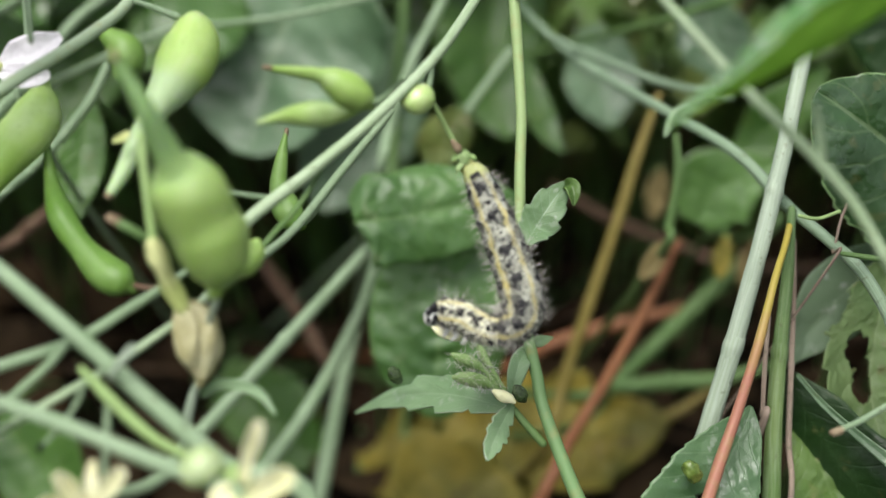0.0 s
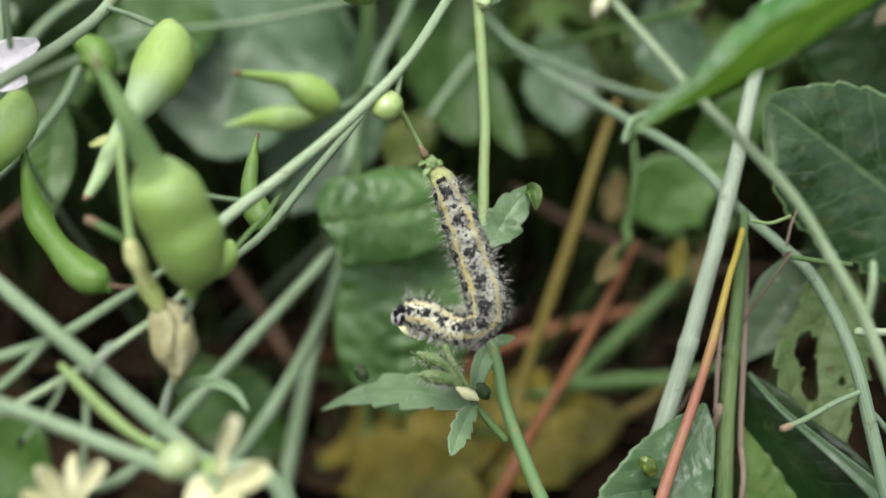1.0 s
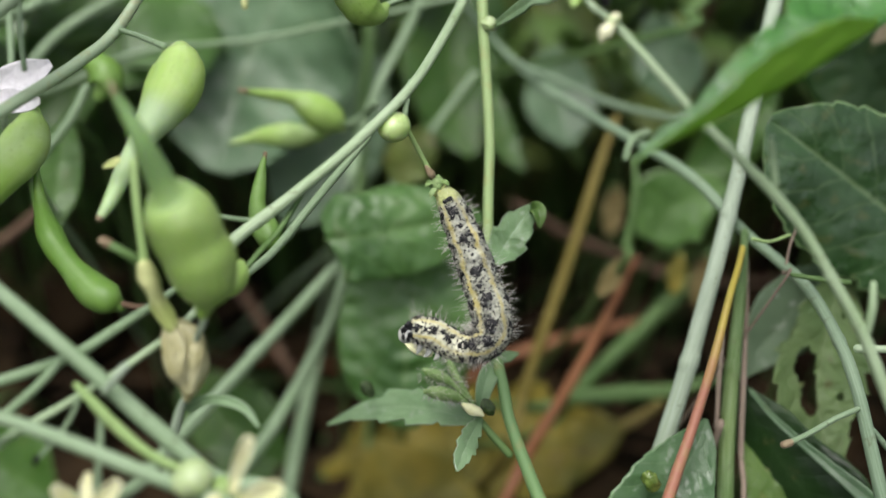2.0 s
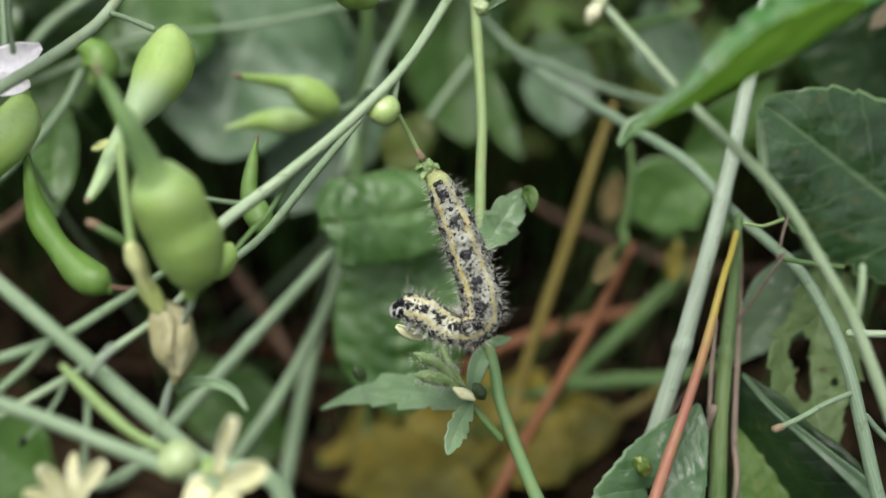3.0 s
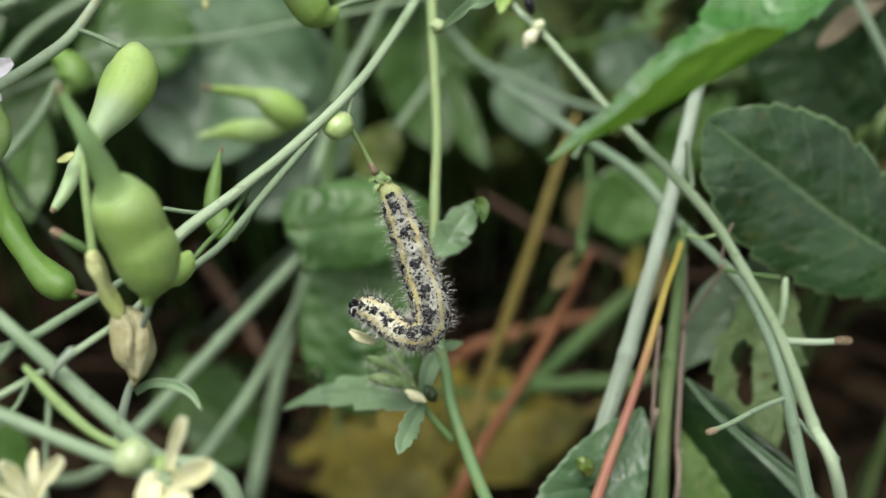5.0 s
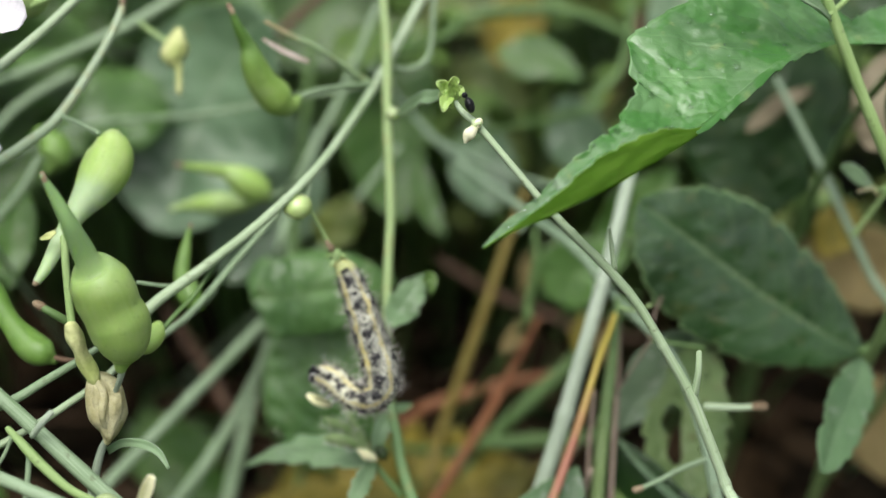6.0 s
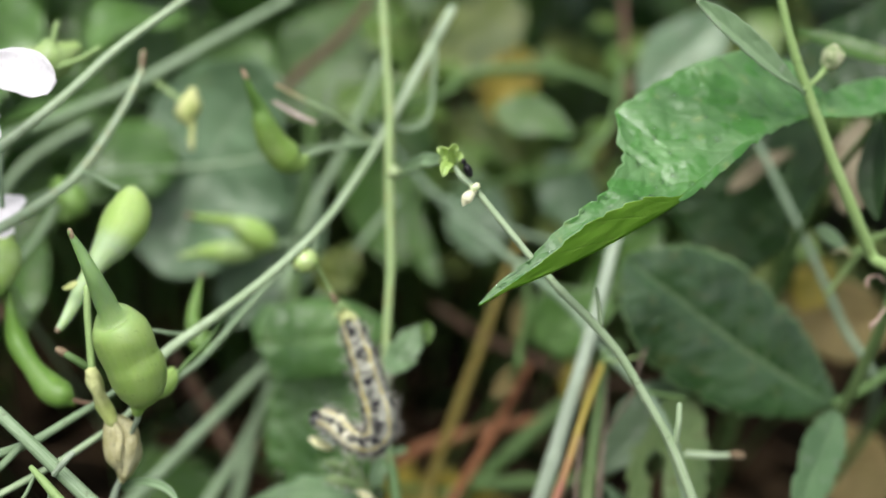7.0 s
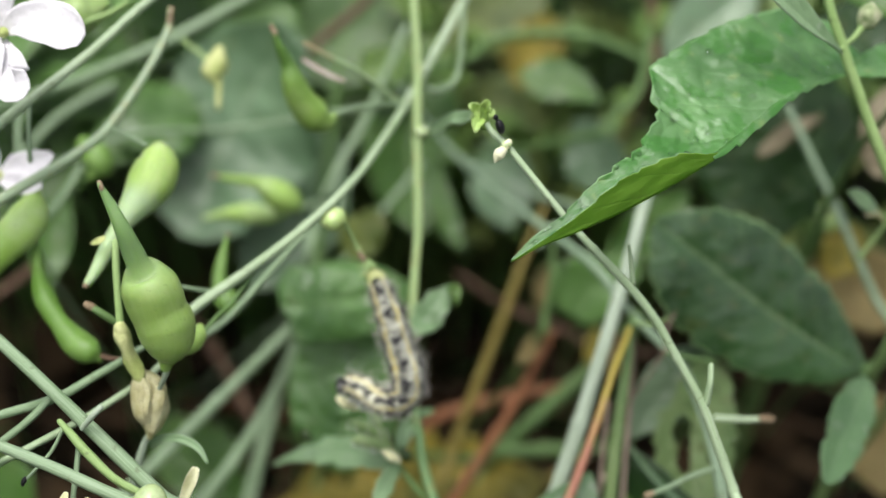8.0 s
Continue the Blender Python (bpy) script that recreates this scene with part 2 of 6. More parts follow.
LEAF_BRIGHT = leaf_mat("bright_green_leaf", (0.060, 0.180, 0.044), (0.15, 0.31, 0.11), (0.21, 0.37, 0.16), (0.18, 0.42, 0.02), 9.0, 0.42, 0.8, 0.3, 0.4, (0.42, 0.46, 0.16), 0.25, quilt=1.1, patch=0.45, cell=460.0, film=(0.040, 0.195, 0.013))
LEAF_UNDER = leaf_mat("leaf_underside", (0.23, 0.46, 0.05), (0.30, 0.53, 0.08), (0.40, 0.56, 0.14), (0.47, 0.76, 0.03), 9.0, 0.5, 0.3, 0.55, 0.3)
LEAF_SMALL = leaf_mat("small_green_leaf", (0.19, 0.32, 0.15), (0.29, 0.43, 0.24), (0.38, 0.51, 0.33), (0.22, 0.46, 0.08), 7.0, 0.42, 0.5, 0.3, 0.4, (0.6, 0.63, 0.55), 0.3, quilt=0.8)
LEAF_PALE = leaf_mat("pale_grey_leaf", (0.125, 0.205, 0.115), (0.20, 0.29, 0.17), (0.27, 0.37, 0.23), (0.15, 0.32, 0.06), 7.0, 0.42, 0.5, 0.3, 0.4, (0.62, 0.66, 0.58), 0.6, quilt=0.6)
LEAF_SOFT = leaf_mat("soft_green_leaf", (0.070, 0.165, 0.035), (0.125, 0.245, 0.065), (0.20, 0.32, 0.12), (0.18, 0.36, 0.04), 7.0, 0.34, 0.6, 0.3, 0.4, (0.5, 0.55, 0.45), 0.3, quilt=0.5, patch=0.25)
LEAF_FOLD = leaf_mat("rippled_green_leaf", (0.045, 0.125, 0.026), (0.098, 0.205, 0.052), (0.17, 0.29, 0.10), (0.13, 0.30, 0.03), 6.0, 0.36, 0.6, 0.2, 0.5, (0.30, 0.34, 0.20), 0.3, quilt=0.35, patch=0.5)
LEAF_OLIVE = leaf_mat("olive_green_leaf", (0.045, 0.085, 0.016), (0.135, 0.175, 0.035), (0.20, 0.24, 0.08), (0.20, 0.28, 0.03), 7.0, 0.45, 0.4, 0.3, 0.4, (0.16, 0.11, 0.03), 0.6, quilt=0.5)
LEAF_SPECK = leaf_mat("specked_green_leaf", (0.075, 0.165, 0.062), (0.135, 0.235, 0.108), (0.21, 0.32, 0.17), (0.13, 0.30, 0.05), 7.0, 0.38, 0.6, 0.25, 0.4, (0.62, 0.66, 0.58), 0.3, quilt=0.8, patch=0.3)
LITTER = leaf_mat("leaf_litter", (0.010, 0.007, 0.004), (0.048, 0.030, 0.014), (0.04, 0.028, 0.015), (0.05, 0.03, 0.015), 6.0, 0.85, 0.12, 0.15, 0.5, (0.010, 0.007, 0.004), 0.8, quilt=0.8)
LEAF_FRESH = leaf_mat("fresh_green_leaf", (0.085, 0.17, 0.035), (0.14, 0.235, 0.055), (0.22, 0.32, 0.11), (0.20, 0.36, 0.04), 7.0, 0.34, 0.5, 0.3, 0.35, (0.30, 0.26, 0.12), 0.4, quilt=0.4)
LEAF_WORN = leaf_mat("worn_olive_leaf", (0.095, 0.175, 0.055), (0.17, 0.25, 0.09), (0.25, 0.32, 0.15), (0.20, 0.32, 0.06), 7.0, 0.45, 0.45, 0.3, 0.45, (0.12, 0.085, 0.035), 0.55, quilt=0.6)
LEAF_YELLOW = leaf_mat("yellowed_leaf", (0.105, 0.115, 0.018), (0.32, 0.25, 0.036), (0.12, 0.15, 0.04), (0.24, 0.20, 0.03), 7.0, 0.55, 0.35, 0.25, 0.5, (0.06, 0.035, 0.015), 0.8, quilt=0.8)
LEAF_TAN = leaf_mat("dry_tan_leaf", (0.13, 0.11, 0.04), (0.25, 0.20, 0.085), (0.22, 0.16, 0.07), (0.32, 0.24, 0.08), 7.0, 0.65, 0.25, 0.3, 0.5, (0.10, 0.06, 0.03), 0.7, quilt=0.8)
LEAF_WITHER = leaf_mat("pale_withered_leaf", (0.15, 0.125, 0.075), (0.27, 0.24, 0.16), (0.20, 0.17, 0.11), (0.24, 0.20, 0.12), 7.0, 0.65, 0.25, 0.3, 0.5, (0.10, 0.07, 0.04), 0.6, quilt=0.8)
HUSK = plain_mat("papery_husk", (0.52, 0.49, 0.24), (0.78, 0.76, 0.50), 420.0, 0.42, 0.5, 0.25, thru=0.4)
HUSK_GREEN = plain_mat("fading_calyx", (0.44, 0.52, 0.17), (0.62, 0.65, 0.31), 300.0, 0.55, 0.3, 0.4, thru=0.1)
CREAM = plain_mat("cream_petal", (0.80, 0.80, 0.44), (0.88, 0.88, 0.62), 250.0, 0.55, 0.3, 0.2, thru=0.15)
WHITE = plain_mat("white_petal", (0.78, 0.76, 0.80), (0.85, 0.84, 0.86), 250.0, 0.5, 0.3, 0.2, thru=0.25)
PETAL_DRY = plain_mat("withered_petal", (0.46, 0.37, 0.30), (0.70, 0.62, 0.56), 500.0, 0.6, 0.3, 0.3, thru=0.2)
BROWN_TIP = plain_mat("withered_tip", (0.15, 0.105, 0.062), (0.32, 0.255, 0.165), 900.0, 0.7, 0.2, 0.3)
# darker than bare soil: the shade under the plants is in this colour
SOIL = plain_mat("shade_darkened_soil", (0.005, 0.004, 0.0025), (0.016, 0.012, 0.007), 60.0, 0.95, 0.05, 0.8)
FRASS = plain_mat("frass", (0.025, 0.05, 0.012), (0.06, 0.10, 0.03), 1500.0, 0.22, 0.7, 0.5)
FRASS_FRESH = plain_mat("fresh_frass", (0.075, 0.13, 0.018), (0.16, 0.23, 0.045), 900.0, 0.14, 0.9, 0.25)
BLACK = plain_mat("black_chitin", (0.004, 0.004, 0.005), (0.010, 0.010, 0.013), 800.0, 0.4, 0.35, 0.3)
BUD_PALE = plain_mat("pale_bud", (0.34, 0.44, 0.20), (0.46, 0.55, 0.32), 200.0, 0.22, 0.6, 0.1, sub=0.2)
BUD_GLOSS = pod_mat("glossy_young_pod_skin", (0.28, 0.45, 0.11), (0.44, 0.57, 0.22), (0.70, 0.75, 0.52), 0.24, 1.0, 0.3)
BUD_FUZZ = plain_mat("fuzzy_bud", (0.20, 0.33, 0.10), (0.31, 0.43, 0.19), 700.0, 0.6, 0.3, 0.5)
BUD_RIBBED = plain_mat("ribbed_bud", (0.22, 0.30, 0.13), (0.48, 0.50, 0.32), 900.0, 0.6, 0.3, 0.5)
HAIR = plain_mat("pale_bristle", (0.55, 0.53, 0.48), (0.75, 0.73, 0.66), 800.0, 0.5, 0.3, 0.0)



def water_mat():
    m, n, l, b = mat("water", 0.02, 0.5)
    clear, gloss, x, f = n.new("ShaderNodeBsdfTransparent"), n.new("ShaderNodeBsdfGlossy"), n.new("ShaderNodeMixShader"), n.new("ShaderNodeFresnel")
    gloss.inputs["Roughness"].default_value = 0.03
    f.inputs["IOR"].default_value = 1.45
    l.new(f.outputs[0], x.inputs[0])
    l.new(clear.outputs[0], x.inputs[1])
    l.new(gloss.outputs[0], x.inputs[2])
    l.new(x.outputs[0], n["Material Output"].inputs[0])
    return m


WATER = water_mat()
MM = 0.001


# ---- shapes (all in millimetres) ----
def spline(pts, per):
    """A smooth line through points of any number of values, per steps to each gap."""
    p = np.array(pts, float)
    p = np.vstack([2 * p[0] - p[1], p, 2 * p[-1] - p[-2]])
    out = []
    for i in range(1, len(p) - 2):
        a, b, c, d = p[i - 1:i + 3]
        for k in range(per):
            u = k / per
            out.append(0.5 * (2 * b + (c - a) * u + (2 * a - 5 * b + 4 * c - d) * u * u + (3 * b - a - 3 * c + d) * u ** 3))
    out.append(p[-2])
    return np.array(out)


def sweep(bm, pts, sides=10, per=6, rough=0.03, ends=(1, 1), squash=1.0):
    """A tapered, slightly uneven stalk or pod along points of x, y, z, radius; ends: rounded at the start and at the end."""
    q = spline(pts, per)
    q[:, 3] = np.maximum(q[:, 3], 0.003)
    rings = [(Vector(r[:3]), r[3]) for r in q]
    if ends[0]:
        d = (rings[0][0] - rings[1][0]).normalized()
        c, r = rings[0]
        rings = [(c + d * r * math.sin(a), r * math.cos(a)) for a in (1.5, 1.1, 0.6)] + rings
    if ends[1]:
        d = (rings[-1][0] - rings[-2][0]).normalized()
        c, r = rings[-1]
        rings = rings + [(c + d * r * math.sin(a), r * math.cos(a)) for a in (0.6, 1.1, 1.5)]
    uv = bm.loops.layers.uv.verify()
    loops, along, s = [], [], 0.0
    tangent = (rings[1][0] - rings[0][0]).normalized()
    x = tangent.orthogonal().normalized()
    seed = Vector((rings[0][0].x, rings[0][0].y, 7.0))
    for i, (c, r) in enumerate(rings):
        ahead = rings[min(i + 1, len(rings) - 1)][0] - rings[max(i - 1, 0)][0]
        if ahead.length > 1e-9:
            tangent = ahead.normalized()
        x = (x - tangent * x.dot(tangent)).normalized()
        y = tangent.cross(x)
        if i:
            s += (c - rings[i - 1][0]).length
        ring = []
        for k in range(sides):
            a = 2 * math.pi * k / sides
            w = 1 + rough * noise.noise(seed + c * 0.35 + x * math.cos(a) + y * math.sin(a))
            ring.append(bm.verts.new((c + (x * math.cos(a) + y * math.sin(a) * squash) * r * w) * MM))
        loops.append(ring)
        along.append(s)
    for i in range(len(loops) - 1):
        for k in range(sides):
            j = (k + 1) % sides
            f = bm.faces.new((loops[i][k], loops[i][j], loops[i + 1][j], loops[i + 1][k]))
            f.smooth = True
            for lp, (u, v) in zip(f.loops, ((along[i], k), (along[i], k + 1), (along[i + 1], k + 1), (along[i + 1], k))):
                lp[uv].uv = (u, v / sides)
    for ring, flip in ((loops[0], True), (loops[-1], False)):
        f = bm.faces.new(ring[::-1] if flip else ring)
        f.smooth = True
    return bm


def blade(bm, mid, face=(0, -0.9, 0.42), wide=(1, 1), fold=(8, 8), curl=(0, 0), teeth=0, bite=0.08, wave=0.05, thick=0.25, holes=(), nu=44, nv=8, tip=0.0, twist=0.0, ripple=0.045, relief=0.03, fine=0.0):
    """A leaf along a midrib of x, y, z, half width; face: the way its upper side looks; wide, fold and curl for its two halves."""
    q = spline(mid, max(2, nu // (len(mid) - 1)))
    n = len(q)
    uv = bm.loops.layers.uv.verify()
    base_n = Vector(face).normalized()
    top, low = [], []
    seed = Vector((q[0][0] * 0.7, q[0][1] * 0.7, 3.0))
    run = np.r_[0, np.cumsum(np.linalg.norm(np.diff(q[:, :3], axis=0), axis=1))]
    run = run / run[-1]
    for i in range(n):
        s = run[i]
        c = Vector(q[i][:3])
        t = Vector(q[min(i + 1, n - 1)][:3]) - Vector(q[max(i - 1, 0)][:3])
        t.normalize()
        nn = (base_n - t * base_n.dot(t)).normalized()
        if twist:
            nn = Matrix.Rotation(radians(twist) * s, 3, t) @ nn
        side = t.cross(nn)
        w = max(q[i][3], 0.02)
        ws = (w, max(q[i][4], 0.02)) if len(q[i]) > 4 else (w, w)
        w2 = max(ws)
        row_t, row_l = [], []
        for k in range(-nv, nv + 1):
            h = 0 if k < 0 else 1
            v = abs(k) / nv
            sg = -1 if k < 0 else 1
            jag = 1.0
            if teeth:
                ph = (s * teeth + 0.13 * noise.noise(seed + Vector((s * 9, sg, 0)))) % 1.0
                jag = 1 - bite * (1 - ph) * v ** 2.2 * (0.6 + 0.8 * noise.noise(seed + Vector((int(s * teeth), sg, 4)))) * min(1, w)
            jag *= 1 + 0.06 * noise.noise(seed + Vector((s * 5, sg * 2, 0))) * v
            a = radians(fold[h] + curl[h] * v)
            d = side * sg * math.cos(a) + nn * math.sin(a)
            lift = wave * w * math.sin(s * 11 + sg) * v * v + ripple * ws[h] * noise.noise(seed + Vector((s * 14, v * 3 * sg, 1)))
            ph = (s * 8 - v ** 0.8 * 1.7) % 1.0
            lift += (relief if abs(fold[h]) < 90 else relief * 0.15) * w * (1 - abs(2 * ph - 1)) ** 0.6 * min(1, 5 * v) * (1 - 0.6 * v)
            if fine:
                lift += fine * (w2 if abs(fold[h]) < 90 else 0.2 * w) * (noise.noise(seed + Vector((s * 34, v * 9 * sg, 5))) + 0.5 * noise.noise(seed + Vector((s * 70, v * 18 * sg, 9)))) * min(1, 6 * v)
            skin = nn * math.cos(a) - side * sg * math.sin(a)
            p = c + d * v * ws[h] * wide[h] * jag + nn * lift
            row_t.append(bm.verts.new(p * MM))
            th = thick * (1 + (1.2 if k == 0 else 0)) * (0.6 + 0.4 * min(1, w))
            row_l.append(bm.verts.new((p - skin * th) * MM))
        top.append(row_t)
        low.append(row_l)

    def hole(s, v):
        return any(((s - hs) / rs) ** 2 + ((v - hv) / rv) ** 2 < 1 + 0.5 * noise.noise(Vector((s * 40, v * 12, hs))) for hs, hv, rs, rv in holes)

    m = 2 * nv + 1
    keep = [[not (holes and hole((run[i] + run[i + 1]) / 2, (k + 0.5 - nv) / nv)) for k in range(m - 1)] for i in range(n - 1)]

    def quad(vs, uvs, slot=0):
        f = bm.faces.new(vs)
        f.smooth = True
        f.material_index = slot
        for lp, c in zip(f.loops, uvs):
            lp[uv].uv = c

    for i in range(n - 1):
        for k in range(m - 1):
            if not keep[i][k]:
                continue
            c = [(run[i], (k - nv) / nv), (run[i], (k + 1 - nv) / nv), (run[i + 1], (k + 1 - nv) / nv), (run[i + 1], (k - nv) / nv)]
            quad((top[i][k], top[i][k + 1], top[i + 1][k + 1], top[i + 1][k]), c)
            quad((low[i][k], low[i + 1][k], low[i + 1][k + 1], low[i][k + 1]), (c[0], c[3], c[2], c[1]), 1)
            if k == 0 or not keep[i][k - 1]:
                quad((top[i][k], top[i + 1][k], low[i + 1][k], low[i][k]), (c[0], c[3], c[3], c[0]))
            if k == m - 2 or not keep[i][k + 1]:
                quad((top[i + 1][k + 1], top[i][k + 1], low[i][k + 1], low[i + 1][k + 1]), (c[2], c[1], c[1], c[2]))
            if i == 0 or not keep[i - 1][k]:
                quad((top[i][k + 1], top[i][k], low[i][k], low[i][k + 1]), (c[1], c[0], c[0], c[1]))
            if i == n - 2 or not keep[i + 1][k]:
                quad((top[i + 1][k], top[i + 1][k + 1], low[i + 1][k + 1], low[i + 1][k]), (c[3], c[2], c[2], c[3]))
    return bm


def blob(bm, at, radii, aim=(0, 0, 1), sub=3, rough=0.06, grain=1.5):
    """A rounded, uneven lump with its long axis along aim."""
    turn = Vector(aim).to_track_quat("Z", "Y").to_matrix().to_4x4()
    got = bmesh.ops.create_icosphere(bm, subdivisions=sub, radius=1.0)["verts"]
    for v in got:
        w = 1 + rough * noise.noise(v.co * grain + Vector(at))
        v.co = (Vector(at) + turn @ Vector((v.co.x * radii[0] * w, v.co.y * radii[1] * w, v.co.z * radii[2] * w))) * MM
    for f in bm.faces:
        f.smooth = True
    return bm


ORIGIN = {}


def thing(name, base, label, category, group=""):
    """A top-level thing: an Empty at its base, given in millimetres."""
    ob = new(name)
    ob.empty_display_size = 0.01
    ob.location = Vector(base) * MM
    ORIGIN[ob] = Vector(base) * MM
    return tagged(ob, label, category, group)


def part(name, bm, material, parent=None, label="", kind=""):
    """Links a bmesh, built in world places, as one mesh object under a thing or a part."""
    o = ORIGIN.get(parent, Vector())
    bmesh.ops.translate(bm, verts=bm.verts, vec=-o)
    me = bpy.data.meshes.new(name)
    bm.to_mesh(me)
    bm.free()
    me.materials.append(material)
    me.materials.append(material)
    ob = new(name, me)
    if parent is not None:
        ob.parent = parent
    ORIGIN[ob] = o
    return tagged(ob, label, "", "", kind)


def single(name, bm, material, label, category, group="", kind=""):
    """A thing of one mesh, its origin at its lowest middle."""
    co = [v.co for v in bm.verts]
    o = Vector((sum(c.x for c in co) / len(co), sum(c.y for c in co) / len(co), min(c.z for c in co)))
    bmesh.ops.translate(bm, verts=bm.verts, vec=-o)
    me = bpy.data.meshes.new(name)
    bm.to_mesh(me)
    bm.free()
    me.materials.append(material)
    ob = new(name, me)
    ob.location = o
    return tagged(ob, label, category, group, kind)


def stem(parent, pts, material, name="stem", label="", sides=10, per=7, ends=(1, 1), rough=0.05, girth=0.84):
    pts = [(*p[:3], p[3] * girth) for p in pts]
    return part(name, sweep(bmesh.new(), pts, sides, per, rough, ends), material, parent, label)


def leaf(parent, mid, material, name="leaf", label="", under=None, **kw):
    ob = part(name, blade(bmesh.new(), mid, **kw), material, parent, label)
    ob.data.materials[1] = under or material
    return ob


def pod(parent, pts, material, tip=None, label="", name="seed_pod", sides=20, per=8):
    ob = part(name, sweep(bmesh.new(), pts, sides, per, 0.05), material, parent, label)
    if tip is not None:
        part("withered_tip", sweep(bmesh.new(), tip, 8, 4, 0.2), BROWN_TIP, ob)
    return ob


def rooted(pts, back=0.25):
    """The points of a stalk, led on from its last one down into the soil."""
    a, b = Vector(pts[-2][:3]), Vector(pts[-1][:3])
    d = (b - a).normalized()
    d = Vector((d.x * 0.7, max(d.y, back), min(d.z, -0.45))).normalized()
    far = (b.z + 5) / -d.z
    r = pts[-1][3]
    return pts + [(*(b + d * far * 0.5), r), (*(b + d * far), r * 1.1)]


# ---- ground ----
def ground():
    bm = bmesh.new()
    xs = [-60000, -8000, -1500] + [-600 + 12 * i for i in range(101)] + [1500, 8000, 60000]
    ys = [-60000, -8000, -1500] + [-500 + 12 * i for i in range(126)] + [3000, 12000, 90000]
    rows = []
    for y in ys:
        row = []
        for x in xs:
            near = 1 if abs(x) < 700 and -600 < y < 1100 else 0
            z = near * (7 * noise.noise(Vector((x / 60, y / 60, 0))) + 4 * noise.noise(Vector((x / 17, y / 17, 5))))
            row.append(bm.verts.new((x * MM, y * MM, z * MM)))
        rows.append(row)
    for j in range(len(ys) - 1):
        for i in range(len(xs) - 1):
            bm.faces.new((rows[j][i], rows[j][i + 1], rows[j + 1][i + 1], rows[j + 1][i])).smooth = True
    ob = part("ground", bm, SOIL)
    return tagged(ob, "crumbly garden soil darkened to stand for plant shade", "ground", "", "structure")


ground()

# ---- the radish plant with its seed pods ----
radish = thing("radish_plant", (-70, 60, 0), "sprawling green radish plant with swollen seed pods", "plant")
A_TOP = [(18.1, 36.6, 149, 1.07), (10.8, 26.5, 136.7, 1.05), (6.8, 19.3, 130.7, 0.94)]
A_LOW = [(6.8, 19.3, 130.7, 0.94), (2.4, 3.6, 127.8, 0.88), (-1.2, -8.2, 126.3, 0.83), (-7.5, -12.8, 121.2, 0.9), (-14.5, -16.2, 116.2, 0.96), (-21.5, -19.6, 111.3, 1.03), (-24.1, -24.1, 106.3, 0.68), (-30.4, -31, 103.5, 0.65), (-34.4, -34.8, 102.3, 0.64), (-40.4, -39.1, 100.3, 0.68), (-45.8, -44.1, 99, 0.66)]
stem(radish, A_TOP + A_LOW[1:] + [(-98, 20, 40, 1.0), (-100, 40, -4, 1.1)], STEM_PALE, "main_stalk", "pale waxy green stalk", girth=0.7)
stem(radish, [(-5.7, -5.7, 119.7, 0.46), (-10.7, -8.3, 114.3, 0.6), (-16.3, -12.1, 108.3, 0.59), (-19.7, -14.3, 106, 0.59), (-24.2, -16.7, 103.3, 0.52)], STEM_WAXY, "side_stalk")
stem(radish, [(-13, -14.1, 116, 0.32), (-15.4, -17.7, 113.1, 0.38), (-17.2, -20.4, 111.9, 0.37), (-19, -22.3, 110.3, 0.43), (-20.1, -23.5, 110.1, 0.49)], STEM_DARK, "pedicel")
stem(radish, [(-22, -19.7, 115.7, 0.31), (-19.6, -18.1, 114.6, 0.31), (-17.5, -15.4, 113.3, 0.32)], STEM_WAXY, "pedicel")
stem(radish, [(-28.2, 12.7, 145.2, 0.4), (-28.2, 10.5, 142.6, 0.72), (-30.2, 7.2, 138.1, 0.79), (-34.9, 0.6, 130.9, 0.93), (-38.6, -5.1, 128.3, 0.99), (-43.9, -12.7, 126.1, 1.02), (-50.7, -21.7, 123.3, 1.05)] + [(-62, -36, 118.3, 1.08), (-80, -50, 96, 1.1), (-92, -42, 50, 1.2), (-96, -30, -4, 1.2)], STALK_TIP, "upper_stalk", girth=0.72)
part("withered_tip", sweep(bmesh.new(), [(-28, 12.8, 145.3, 0.34), (-28, 11, 143.7, 0.44)], 8), BROWN_TIP, radish)
stem(radish, [(-18.1, 9.3, 156.6, 0.79), (-29.1, 1.3, 148.9, 0.77), (-36, -4.9, 142.8, 0.83), (-43.1, -10.8, 137.3, 0.89), (-48.4, -16, 133.2, 0.95), (-54.2, -21.4, 128.7, 0.93)] + [(-66, -32, 119.5, 0.95), (-90, -44, 92, 1.0), (-104, -30, 50, 1.0), (-108, -20, -4, 1.1)], STEM_PALE, "upper_stalk", girth=0.76)
stem(radish, [(-42.9, -10.8, 137.3, 0.37), (-42.8, -12.4, 133.9, 0.37), (-42.6, -13.1, 129.9, 0.37)], STEM_WAXY, "pedicel")
stem(radish, [(-35.1, 0.5, 130.7, 0.39), (-31.8, -2.8, 130.7, 0.38), (-28.7, -6.2, 130.6, 0.45)], STEM_WAXY, "pedicel")
